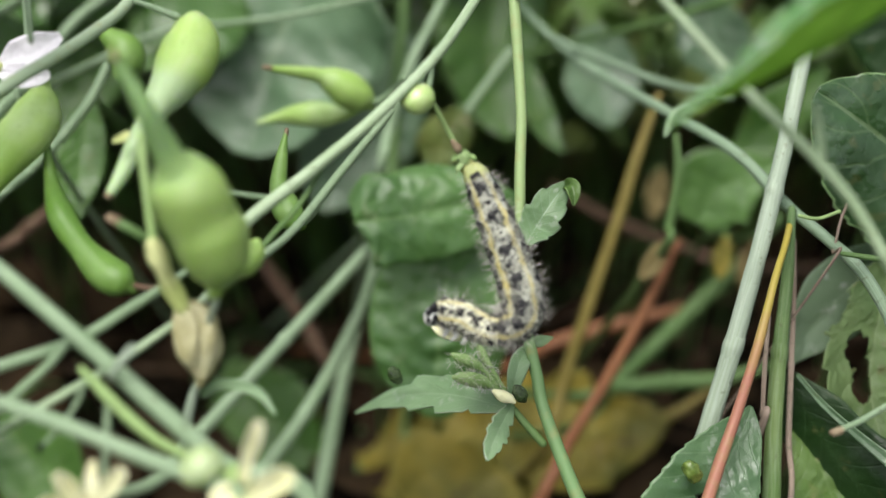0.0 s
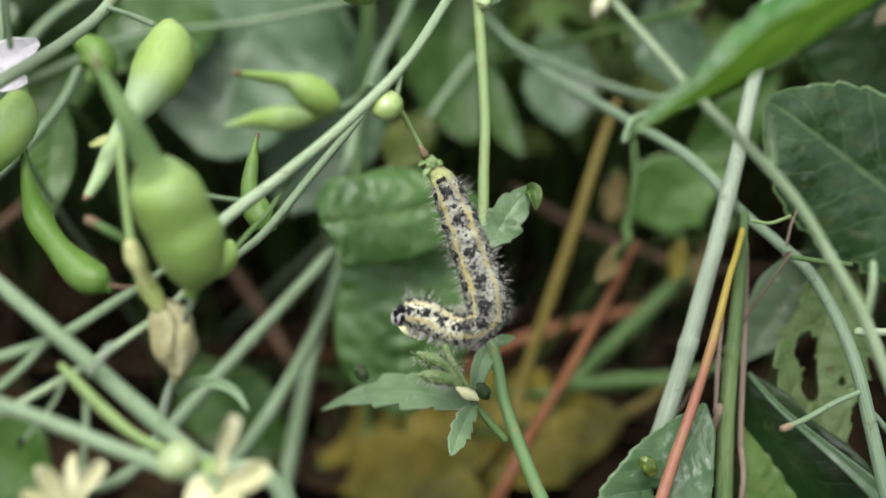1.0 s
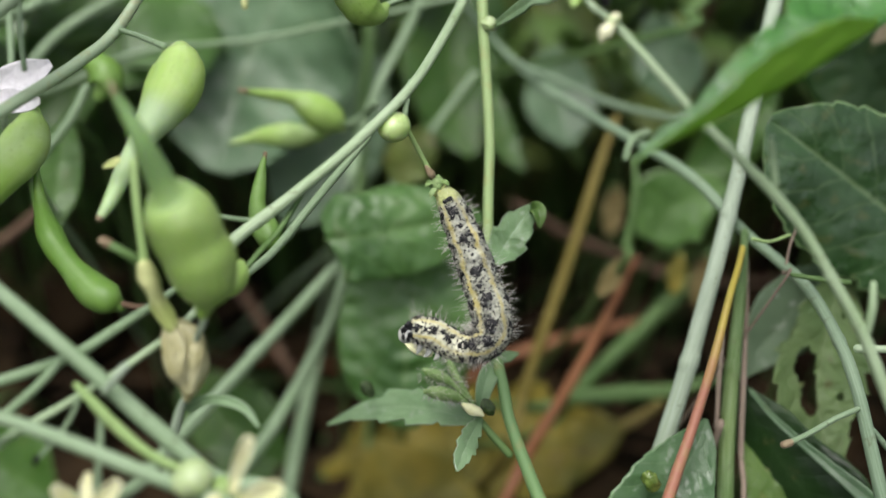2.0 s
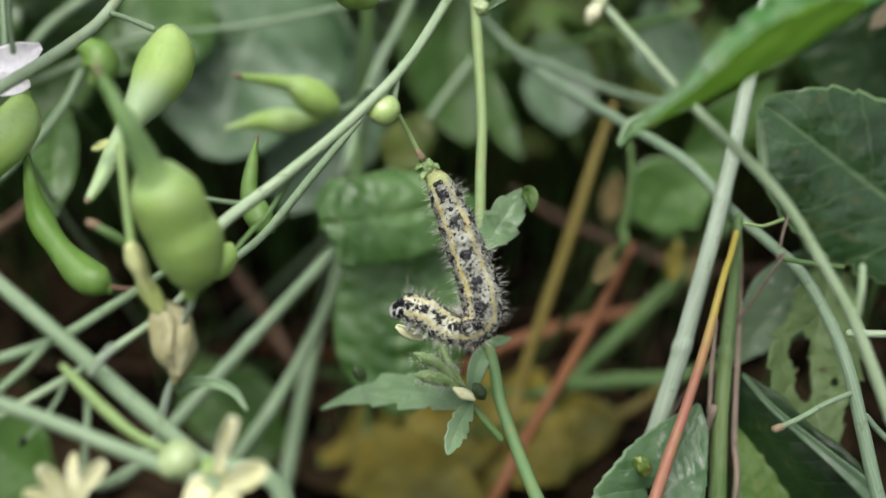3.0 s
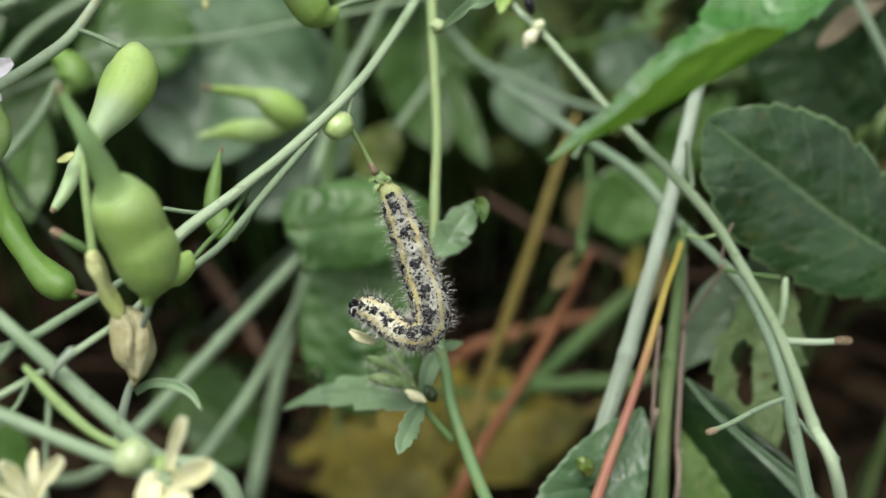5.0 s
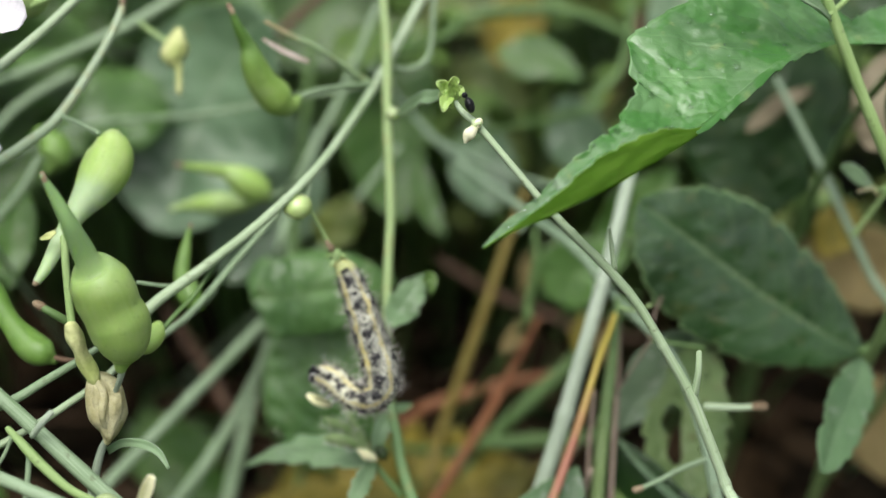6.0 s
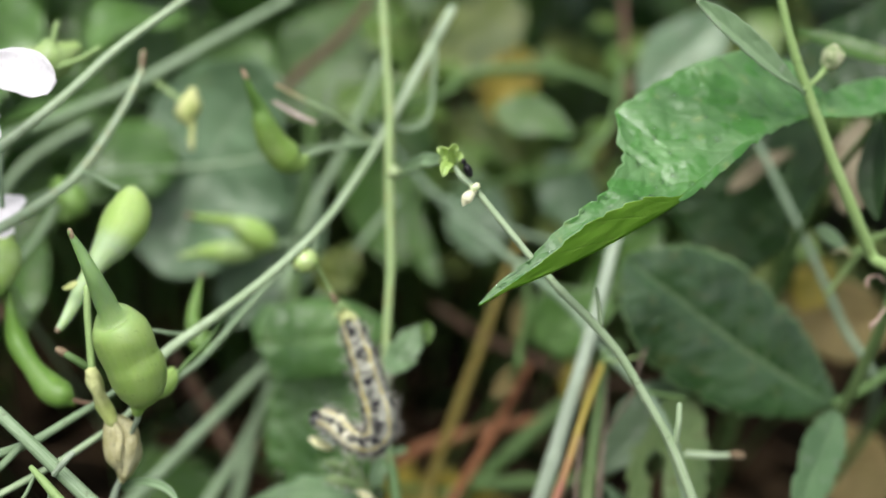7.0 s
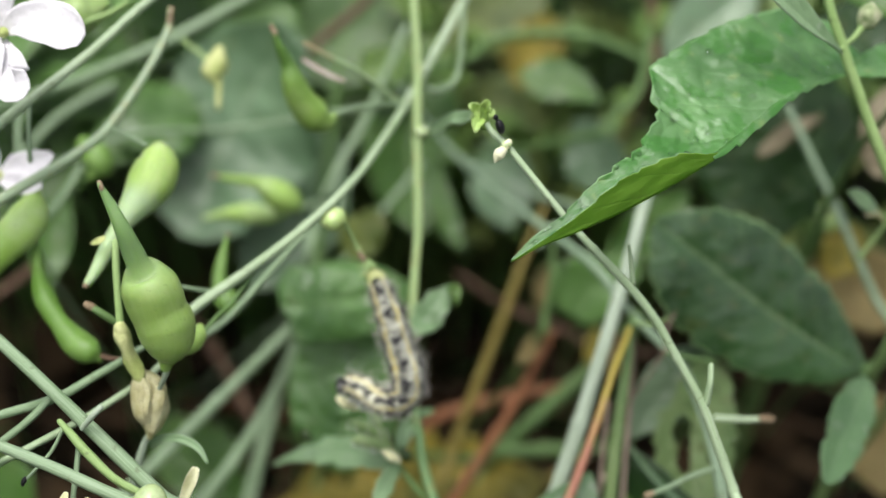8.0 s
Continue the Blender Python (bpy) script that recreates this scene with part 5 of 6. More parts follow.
leaf(bright, [(65.2, -8.7, 146.5, 0.76), (69, -6.3, 146.9, 2.29), (74.7, -2.7, 147.4, 3.5), (82.3, 0.9, 148.1, 2.38), (88, 3.3, 148.7, 0.32)], LEAF_BRIGHT, "leaf", "", teeth=8, bite=0.15, face=(0, -0.5, 0.85))
leaf(bright, [(63, -11.5, 149.9, 0.37), (58.6, -14.5, 153, 1.59), (54, -16.2, 156.4, 1.99), (48.7, -17.7, 160.3, 1.81), (45.3, -18.6, 163, 0.28)], LEAF_SMALL, "leaf", "", teeth=6, fold=(30, 25), face=(-0.3, -0.6, 0.7))
bud = part("bud", blob(bmesh.new(), (67.1, -7.4, 154), (1.6, 1.5, 1.8), (0.5, 0, 1), rough=0.3), BUD_RIBBED, bright, "ribbed closed bud")
stem(bright, [(63.3, -10.2, 150.3, 0.45), (65.3, -8.6, 151.5, 0.45), (66.4, -7.9, 152.9, 0.6)], STEM_LIME, "pedicel")

leaf(bright, [(70, 18.4, 152.1, 0.5), (73.1, 15.9, 151.7, 1.2), (77.2, 13.2, 150.9, 1.9), (81.6, 10.5, 150.3, 1.6), (86.7, 7.9, 149.8, 0.3)], LEAF_MID, "leaf", "fresh green leaf seen edge-on", teeth=7, bite=0.15, fold=(20, 10), face=(0, -0.6, 0.8))

for pts in ([(78.3, -11.7, 123.6, 0.3), (77.3, -11.8, 124.5, 0.28), (76.1, -11.8, 124.2, 0.26), (75.7, -12.1, 123.6, 0.28), (75.9, -12.3, 123, 0.24)], [(79.7, -11.9, 120.4, 0.28), (78.3, -12.9, 119.3, 0.26), (77.7, -13.3, 118.4, 0.3), (77, -13.5, 117.8, 0.4), (76.9, -13.6, 117.3, 0.3)]):
    stem(bright, pts, TENDRIL, "tendril", "thin pinkish curled tendril")

# drops of water on the upper side of the wet leaf
def drops(leaf_ob, count, seed):
    rng = random.Random(seed)
    faces = [f for f in leaf_ob.data.polygons if f.material_index == 0 and leaf_ob.data.vertices[f.vertices[0]].co.length > 0]
    o = ORIGIN[leaf_ob]
    far_half = [f for f in faces if f.normal.z > 0.35 and f.area > 1e-8]
    first = None
    for _ in range(count):
        f = rng.choice(far_half)
        r = rng.uniform(0.3, 1.0) ** 2 * 0.46 * MM
        q = f.normal.to_track_quat("Z", "Y")
        m = Matrix.LocRotScale(Vector(f.center) + o - f.normal * r * 0.05, q, None)
        bm = bmesh.new()
        bmesh.ops.create_icosphere(bm, subdivisions=2, radius=1.0)
        for v in bm.verts:
            w = 1 + 0.15 * noise.noise(v.co * 1.5 + Vector((r * 9e4, 0, 0)))
            v.co = Vector((v.co.x * r * w, v.co.y * r * w, max(v.co.z, -0.12) * r * 0.55))
        for g in bm.faces:
            g.smooth = True
        me = bpy.data.meshes.new("water_drop")
        bm.to_mesh(me)
        bm.free()
        me.materials.append(WATER)
        ob = new("water_drop", me)
        ob.matrix_world = m
        tagged(ob, "clear water drop lying on a leaf", "water drop", "drops on the wet leaf")


drops(wet, 170, 2)

# ---- the plant with the dark leaf ----
dark = thing("dark_leaf_plant", (100, 70, 0), "plant with large dark green leaves", "plant")
stem(dark, [(101.3, 20.5, 97.9, 0.93), (90.4, 14.5, 94.4, 0.91), (83.3, 10.4, 92.8, 0.81)][::-1] + [(92, 45, 40, 0.7), (95, 60, -4, 0.8)], STEM_DARK, "stem")
leaf(dark, [(83.3, 10.3, 92.7, 0.9, 0.9), (77.9, 10.5, 95.3, 5.53, 5.53), (70.9, 10.2, 99.4, 9.54, 9.37), (63.1, 10.3, 104.5, 11.19, 10.84), (55.9, 10.6, 109.8, 11.08, 9.7), (51, 10.1, 113.4, 8.4, 6.86), (48, 10.5, 115.4, 4.79, 3.59), (46.1, 10.5, 116.6, 1.19, 0.85)], LEAF_GLOSSY, "leaf", "large dark green glossy leaf", teeth=13, bite=0.13, fold=(14, 12), curl=(-18, -12), face=(-0.1, -0.85, 0.5), nu=144, nv=24, relief=0.014, ripple=0.014, wave=0.02, fine=0.003)
leaf(dark, [(80.7, 2.8, 95.4, 0.69), (79.3, -0.1, 93.9, 2.91), (76.6, -4.4, 91.8, 3.95), (73.6, -9.8, 89.7, 3.62), (71.4, -13.8, 88.3, 2.27), (70, -16.3, 87.6, 0.32)], LEAF_SPECK, "leaflet", "small oval green leaflet", teeth=9, bite=0.28, fold=(10, 10), face=(0, -0.95, 0.3), nu=36)
leaf(dark, [(78.2, 4.3, 122.3, 0.25), (76.3, 3.8, 123.6, 1.01), (74.2, 3.4, 125, 1.09), (72.5, 2.6, 125.9, 0.25)], LEAF_SMALL, "leaflet", "small light green leaflet", face=(0, -0.85, 0.5), nu=24, nv=6)
stem(dark, [(78, 4.4, 122.3, 0.3), (79.4, 4.3, 121.8, 0.42), (81.1, 4.8, 122.9, 0.55), (82.5, 5.3, 123.9, 0.62), (84.6, 6.9, 123.6, 0.5)], STEM_LIME, "pedicel")
stem(dark, [(78, 4.1, 122.3, 0.26), (76.8, 3.5, 122.1, 0.2), (75.9, 3.5, 121.9, 0.22)], HUSK, "bract", "pale withered bract")
stem(dark, [(78.3, 4.0, 122.2, 0.22), (78.2, 3.3, 121.9, 0.2), (78.5, 3.1, 121.6, 0.22)], HUSK, "bract", "pale withered bract")
stem(dark, [(77.3, 6.1, 114.2, 0.43), (78.9, 6.3, 117, 0.43), (81.5, 6.8, 120.7, 0.43), (86.2, 7.6, 124.7, 0.43)], STEM_LIME, "twig")
leaf(dark, [(92.2, 59.5, 110.6, 4.31), (85.1, 60.7, 115.5, 11.81), (74.8, 62.7, 122.1, 13.9), (68.9, 64.3, 128, 6.39)], LEAF_DEEP_SHADED, "leaf", "", face=(0.1, -0.8, 0.6))
leaf(dark, [(79.2, 45.1, 103.4, 5.36), (73.4, 47.2, 110.1, 8.89), (69.4, 49.2, 116.8, 9.73), (67.2, 51.9, 125, 6.16)], LEAF_DEEP_SHADED, "leaf", "", face=(-0.2, -0.9, 0.4))

# ---- leaves low on that side ----
low = thing("gnawed_leaf_plant", (80, 40, 0), "low plant with gnawed grey-green leaves", "plant")
leaf(low, [(58.1, 9.5, 93.6, 2.6), (56.8, 6.7, 89.8, 5.4), (55.3, 3.6, 85.4, 7.2), (54.5, 0.4, 81, 6.9), (55, -2.7, 76.8, 4.6), (56.6, -5.7, 72.9, 0.4)], LEAF_WORN, "leaf", "worn olive-green leaf with a large gnawed hole", teeth=7, bite=0.22, holes=((0.46, 0.32, 0.09, 0.24), (0.62, 0.20, 0.09, 0.20), (0.54, 0.16, 0.06, 0.15), (0.60, -0.45, 0.028, 0.075), (0.30, 1.0, 0.10, 0.22), (0.80, -1.0, 0.07, 0.25), (0.16, -0.35, 0.02, 0.05)), face=(0.1, -0.95, 0.3), nu=150, nv=40, fine=0.02)
leaf(low, [(58.7, 15.2, 93.5, 1.27), (56.4, 13.8, 90.6, 4.14), (52.1, 11.1, 87.1, 5.22), (48.2, 9.2, 83.1, 3.16), (45.6, 6.7, 80, 0.24)], LEAF_PALE, "leaf", "", face=(0, -0.9, 0.4))
# this leaf's shade is in its dark colour
dk = leaf(low, [(43.6, -0.6, 83.3, 0.45), (45.7, -3.7, 79.1, 4.5), (49.3, -7.1, 74.2, 5.97), (54, -11.2, 70, 7.01), (59.3, -16, 64.6, 3.65)], LEAF_DEEP_SHADED, "leaf", "green leaf coloured dark for shade, with a pale turned-up rim", fold=(-8, 4), curl=(-10, 0), face=(-0.35, -0.95, -0.25), relief=0.0)
leaf(dk, [(43.9, -3.4, 84.5, 0.22), (46.8, -5.8, 81.7, 0.37), (50.3, -9.1, 79.5, 0.51), (54.1, -12.3, 77.3, 0.79), (57.9, -15.6, 74.9, 1.14), (61.9, -18.5, 71, 1.42)], LEAF_GREY, "turned_rim", "pale turned-up leaf rim", fold=(30, 5), nu=30, nv=4)
leaf(low, [(37.1, -9.4, 83.6, 0.22), (35.9, -11.4, 81.5, 2.43), (33.7, -14.3, 78.9, 4.39), (31.6, -16.6, 76.3, 5.91), (28.9, -19.1, 72.1, 6.31), (26.5, -21.5, 67, 3.51)], LEAF_SPECK, "leaf", "broad green leaf with pale specks", teeth=13, bite=0.07, wide=(1.0, 1.12), face=(0, -0.9, 0.45), fine=0.03, holes=((0.55, 0.12, 0.022, 0.07),), nu=70, nv=14)
leaf(low, [(44.7, -2.6, 76.7, 0.45), (46.8, -5.1, 73.8, 3.77), (48.8, -8.1, 69.6, 5.62), (50.1, -12.1, 63.4, 3.73)], LEAF_FRESH, "leaf", "", face=(0.2, -0.9, 0.4))
BACK = (58.4, 10.4, 93.2, 0.55)
stem(low, [BACK, (BACK[0] + 3, BACK[1] + 25, BACK[2] - 25, 0.6), (BACK[0] + 4, BACK[1] + 60, -4, 0.7)], STEM_DARK, "petiole")
stem(low, [(26.8, -21.5, 67, 0.56), (28.8, -23.6, 55.4, 0.64)] + [(30, 5, 20, 0.6), (32, 8, -4, 0.6)], STEM_DARK, "petiole")

# ---- broad leaves behind ----
def broad(mid, m, label, **kw):
    p = mid[0]
    st = thing("broad_leaf", (p[0], p[1] + 70, 0), label, "leaf", "leaves behind")
    leaf(st, mid, m, "blade", "", **kw)
    r = max(0.7, min(1.2, p[3] * 0.2))
    stem(st, [(p[0], p[1] + 0.6, p[2], r), (p[0], p[1] + 30, p[2] * 0.75, r), (p[0], p[1] + 70, -4, r)], STEM_DARK, "petiole")
    return st


broad([(-15, 78.2, 127, 3.85), (-21.3, 81, 116.5, 14.87), (-27.4, 78.9, 104.8, 18.06), (-30.8, 74.2, 96.6, 15.6), (-32.2, 69.9, 90.4, 10.2), (-33.6, 66.6, 86.6, 1.96)], LEAF_GREY, "broad grey-green radish leaf behind the stalks", face=(-0.1, -0.85, 0.5), wide=(1.1, 1.0), teeth=5, bite=0.15, wave=0.1)
broad([(-7.7, 88.7, 102.2, 3.14), (-11.8, 84.7, 93.6, 9.42), (-15.8, 79.3, 84.4, 10.42), (-19.8, 74.9, 77.2, 6.23), (-21.7, 72.2, 73.8, 0.83)], LEAF_GREY, "broad grey-green radish leaf behind the stalks", face=(0.1, -0.85, 0.5), teeth=5)
broad([(-52.8, 45.5, 104.2, 0.53), (-53.7, 43.6, 100.2, 2.8), (-54.2, 40.5, 95.8, 3.66), (-54.4, 37.7, 92.2, 2.78), (-53.7, 35, 88.7, 0.26)], LEAF_MID, "small green leaf behind the stalks", face=(0.2, -0.9, 0.3))
broad([(10.8, 30.8, 93.9, 0.68), (5.7, 28.6, 93.9, 5.03), (-1, 26.3, 93.9, 6.97), (-5.9, 25, 93.3, 6.6), (-10, 23.9, 93.4, 6.56), (-11.3, 23.8, 93.2, 5.08), (-12, 23.7, 92.9, 1.8)][::-1], LEAF_FOLD, "rippled glossy green leaf behind the caterpillar", face=(0, -0.9, 0.45), fold=(16, 10), curl=(-30, -18), ripple=0.07, wave=0.08, nu=70, nv=14)
broad([(-0.7, 22.5, 62, 2.09), (-0.8, 24.4, 68.4, 9.02), (-0.4, 26.5, 75.2, 10.53), (0.6, 29.4, 81.5, 10.01), (1.8, 32.9, 86.5, 8.67), (2.3, 35.2, 89.3, 5.23)], LEAF_FOLD, "rippled glossy green leaf behind the caterpillar", face=(0, -0.9, 0.45), fold=(6, 6), curl=(-16, -16), ripple=0.07, wave=0.06, nu=70, nv=14)
broad([(9.5, 113.8, 115.9, 3.36), (9.7, 109.1, 105.7, 10.08), (8.6, 103.4, 95.9, 10.6), (9.8, 97.8, 86.1, 6.67), (13.1, 92.6, 79.8, 0.88)], LEAF_MID, "green leaf in shade behind the stalks", face=(0.2, -0.9, 0.4))
broad([(15.1, 81.4, 98.3, 0.51), (16.2, 77.8, 93.1, 2.46), (18.2, 74.5, 88.3, 2.25), (21, 71.9, 85, 0.2)], LEAF_MID, "small pointed green leaf behind the stalks", face=(0.2, -0.9, 0.4))
broad([(27, 98.6, 99.8, 2.19), (29.2, 95.9, 93.9, 6.56), (30.3, 92.2, 88.3, 6.54), (31.3, 88.9, 83.7, 1.09)], LEAF_GREY, "grey-green leaf in shade behind the stalks", face=(0, -0.9, 0.4))
broad([(27.1, 129, 105.8, 4.79), (29.5, 125.5, 98.2, 10.78), (31.9, 121.5, 92, 7.16), (34.2, 118.5, 88, 1.19)], LEAF_OLIVE, "yellowing leaf in shade behind the stalks", face=(0, -0.9, 0.4))
broad([(45.5, 73.7, 117.3, 0.67), (39.9, 75.9, 119.8, 3.8), (34.4, 77.3, 120.3, 4.48), (29.9, 78.6, 120.8, 0.67)], LEAF_MID, "green leaf in shade behind the stalks", face=(0, -0.8, 0.6))
broad([(55.3, 59.8, 87.6, 0.78), (49.7, 59.9, 85.4, 4.89), (45, 59.6, 82.3, 7.65), (42.3, 58.4, 77.4, 2.95)], LEAF_SOFT, "green leaf in shade behind the stalks", face=(0, -0.9, 0.4))
broad([(66, 77, 98.4, 1.02), (61.9, 74.8, 93.7, 4.49), (57.1, 73.8, 89.1, 5.32), (52.7, 73.2, 85.5, 2.47), (50.1, 72.3, 83.6, 0.41)], LEAF_MID, "green leaf in shade behind the stalks", face=(0, -0.9, 0.4), wave=0.15)
broad([(44.1, 81.9, 111.2, 2.03), (46.2, 78.9, 104.8, 6.08), (47.8, 76.8, 100.3, 5.07), (48.4, 74.9, 96.2, 0.41)], LEAF_GREY, "pale green leaf in shade behind the stalks", face=(-0.2, -0.9, 0.3))
broad([(34.9, 38.1, 83.5, 0.36), (33.2, 37.5, 82.3, 1.34), (31.5, 36.5, 80.1, 1.52), (29.9, 35.6, 78.3, 0.45)], LEAF_TAN, "pale withered leaf tip behind the stalks", face=(0, -0.9, 0.4))
broad([(-16.3, 69.3, 20.3, 4.47), (-2.9, 68.6, 23.5, 13.34), (10.4, 68.3, 27.7, 16.57), (23.5, 67.1, 29.9, 14.28), (36.4, 66.4, 33, 6.55), (41.7, 66, 34.5, 0.87)], LEAF_YELLOW, "yellowed leaf close to the soil", face=(0, -0.7, 0.75), teeth=5, bite=0.5, wave=0.25, ripple=0.2, nu=70)
broad([(-7, 57.7, 35.7, 3.15), (-0.6, 54.6, 29.1, 8.4), (7.8, 50.7, 23, 8.37), (16.2, 47.2, 18, 2.09)], LEAF_YELLOW, "yellowed leaf close to the soil", face=(0.2, -0.8, 0.6), wave=0.2)
broad([(92, 73.7, 81.9, 2.36), (98.9, 72.5, 81.5, 7.05), (108.1, 70.7, 80.2, 8.21), (117.3, 69.5, 80, 1.17)], LEAF_TAN, "dry tan leaf behind the stalks", face=(0, -0.9, 0.4))
broad([(102.4, 63.5, 60, 2.35), (107, 59.7, 54.3, 8.2), (109.2, 56, 48.5, 7), (110.3, 52.2, 42.8, 1.16)], LEAF_TAN, "dry tan leaf behind the stalks", face=(-0.2, -0.9, 0.4))
broad([(80.4, 44.3, 125.3, 0.4), (74.7, 42.2, 123, 1.5), (70.5, 39.8, 120.3, 1.2), (68.6, 39.1, 118.9, 0.2)], LEAF_WITHER, "small dry tan leaf behind the stalks", face=(-0.1, -0.9, 0.4), wave=0.3)
broad([(-76.5, 50.8, 44.5, 2.99), (-71.2, 47.4, 39.6, 7.95), (-66, 44.9, 36.6, 7.93), (-60.8, 42.8, 34.5, 0.99)], LEAF_MID, "green leaf low down behind the stalks", face=(0, -0.9, 0.4))
broad([(-44.8, 93.4, 29.3, 3.56), (-38.8, 90.4, 22.9, 9.51), (-31.5, 86.5, 17, 9.49), (-24.3, 83.7, 13.3, 1.18)], LEAF_MID, "green leaf in shade behind the stalks", face=(0, -0.9, 0.4))
broad([(6.9, 134.8, 130, 3.96), (-0.5, 130.1, 120, 11.85), (-9.2, 125.6, 112.6, 13.09), (-20.5, 121.5, 106.3, 2.6)], LEAF_MID, "green leaf in shade behind the stalks", face=(0, -0.8, 0.6))
broad([(-24.5, 119.8, 128.6, 2.52), (-32.8, 115.8, 120.1, 10.04), (-42.2, 111.9, 114.1, 11.23), (-52.9, 109.1, 110.5, 7.45), (-60.2, 108.4, 109, 0.74)], LEAF_MID, "green leaf in shade behind the stalks", face=(-0.1, -0.8, 0.6), wave=0.12)
broad([(-54.5, 86.5, 109.2, 2.31), (-59.8, 83.4, 102.6, 8.08), (-65.9, 79.4, 96.4, 9.18), (-73.2, 75.8, 91.2, 6.84), (-78.6, 74.3, 87.8, 0.91)], LEAF_MID, "green leaf in shade behind the stalks", face=(0, -0.8, 0.6), wave=0.12)
broad([(39.8, 145.7, 129.8, 4.1), (31.9, 142, 121.9, 9.55), (22.5, 138.5, 116.7, 9.51), (13.1, 136.1, 113.9, 1.35)], LEAF_OLIVE, "olive leaf in shade behind the stalks", face=(0, -0.8, 0.6))
broad([(79, 100.1, 138.4, 2.37), (73.3, 96.9, 131.6, 7.11), (67.5, 94.8, 127, 7.1), (61.7, 92.1, 121.3, 1.18)], LEAF_GREY, "greyish green leaf in shade behind the stalks", face=(0, -0.8, 0.6))
broad([(91, 39.5, 132.9, 0.8), (88.6, 34.9, 129.1, 3.6), (86.9, 29.9, 124.6, 4.4), (85.9, 26, 120.4, 1.2)], LEAF_WITHER, "pale withered leaf behind the stalks", face=(-0.2, -0.9, 0.4), wave=0.3, ripple=0.15)
broad([(80, 5.1, 142.3, 0.5), (79.1, 2.3, 137.9, 1.9), (78.6, -0.6, 133.6, 2.1), (79.2, -3.2, 129.8, 0.3)], LEAF_DEEP_SHADED, "narrow dark glossy leaf", face=(-0.5, -0.8, 0.4), fold=(25, 25))
broad([(39.8, 116.4, 124.3, 2.0), (37.6, 114.4, 119.4, 6.0), (34.5, 112.4, 114.1, 6.4), (33.1, 110.4, 109.2, 0.5)], LEAF_YELLOW, "yellowed leaf hanging in the shade behind", face=(0.1, -0.85, 0.5), wave=0.2, ripple=0.1)
broad([(2.7, 62.6, 96.3, 1.2), (1.3, 61.3, 93.3, 3.8), (-0.7, 59.8, 90.1, 4.0), (-1.7, 58.5, 87.2, 0.5)], LEAF_OLIVE, "olive leaf in shade behind the stalks", face=(0.1, -0.85, 0.5), wave=0.2, ripple=0.1)
broad([(90.7, 45.8, 104.5, 1.2), (89.3, 44.6, 101.4, 3.8), (87.4, 43.3, 98.1, 4.0), (86.5, 42.1, 95.1, 0.5)], LEAF_YELLOW, "yellowed leaf behind the dark-leaved plant", face=(0.1, -0.85, 0.5), wave=0.2, ripple=0.1)
broad([(39.2, 126.7, 99, 1.8), (37.1, 124.8, 94.9, 5.2), (34.4, 122.8, 90.4, 5.6), (33, 120.9, 86.2, 0.5)], LEAF_OLIVE, "yellowing leaf in shade behind the stalks", face=(0.1, -0.85, 0.5), wave=0.2, ripple=0.1)
broad([(52.9, 61.1, 73.5, 0.6), (52.3, 59.9, 70.9, 1.9), (51.6, 58.5, 68, 2.1), (51.4, 57.2, 65.1, 0.4)], LEAF_TAN, "dry tan leaf behind the stalks", face=(0.1, -0.9, 0.4), wave=0.25, ripple=0.12)
broad([(47.1, 56, 76.3, 0.5), (46.7, 55.1, 74.3, 1.4), (46.2, 54.1, 72.1, 1.6), (46, 53, 70, 0.4)], LEAF_YELLOW, "narrow yellowed leaf behind the stalks", face=(0.1, -0.9, 0.4), wave=0.25, ripple=0.12)
broad([(40.5, 85.2, 76.7, 0.6), (39.9, 84, 74.1, 1.9), (39.3, 82.6, 71.2, 2.1), (39, 81.3, 68.3, 0.4)], LEAF_TAN, "dry tan leaf in shade behind the stalks", face=(0.1, -0.9, 0.4), wave=0.25, ripple=0.12)
broad([(98.3, 50.9, 151.3, 2.95), (92.2, 46.4, 144.1, 6.83), (84.1, 43.6, 140.3, 6.78), (73.9, 42.4, 140.1, 0.96)], LEAF_DEEP_SHADED, "dark green leaf behind the stalks", face=(0, -0.8, 0.6))

# ---- foliage behind, and leaves added out of view for their shade ----
def thicket(name, label, material, count, box, seed, size=(14, 34), flat=0.5):
    """Many overlapping leaves in a box of x, y, z ranges, as one mass of foliage."""
    rng = random.Random(seed)
    bm = bmesh.new()
    for _ in range(count):
        c = Vector([rng.uniform(*r) for r in box])
        ln = rng.uniform(*size)
        d = Vector((rng.uniform(-1, 1), rng.uniform(-1, 0.6), rng.uniform(-0.6, 0.3))).normalized() * ln
        w = ln * rng.uniform(0.28, 0.45)
        up = Vector((rng.uniform(-0.5, 0.5), rng.uniform(-0.9, 0.1), flat + rng.random() * 0.5))
        blade(bm, [(*(c - d * 0.5), w * 0.2), (*(c - d * 0.2 + Vector((0, 0, ln * 0.08))), w), (*(c + d * 0.2 + Vector((0, 0, ln * 0.05))), w * 0.9), (*(c + d * 0.5 - Vector((0, 0, ln * 0.1))), 0.1)],
              up, fold=(10, 10), wave=0.15, thick=0.3, nu=12, nv=3)
        s = c - d * 0.5
        lean = rng.uniform(-40, 40)
        sweep(bm, [(*s, 0.45), (s.x + lean * 0.6, s.y + 40, s.z * 0.6, 0.5), (s.x + lean, s.y + 75, -3, 0.6)], 5, 2, 0)
    ob = part(name, bm, material)
    return tagged(ob, label, "foliage", "", "stuff")


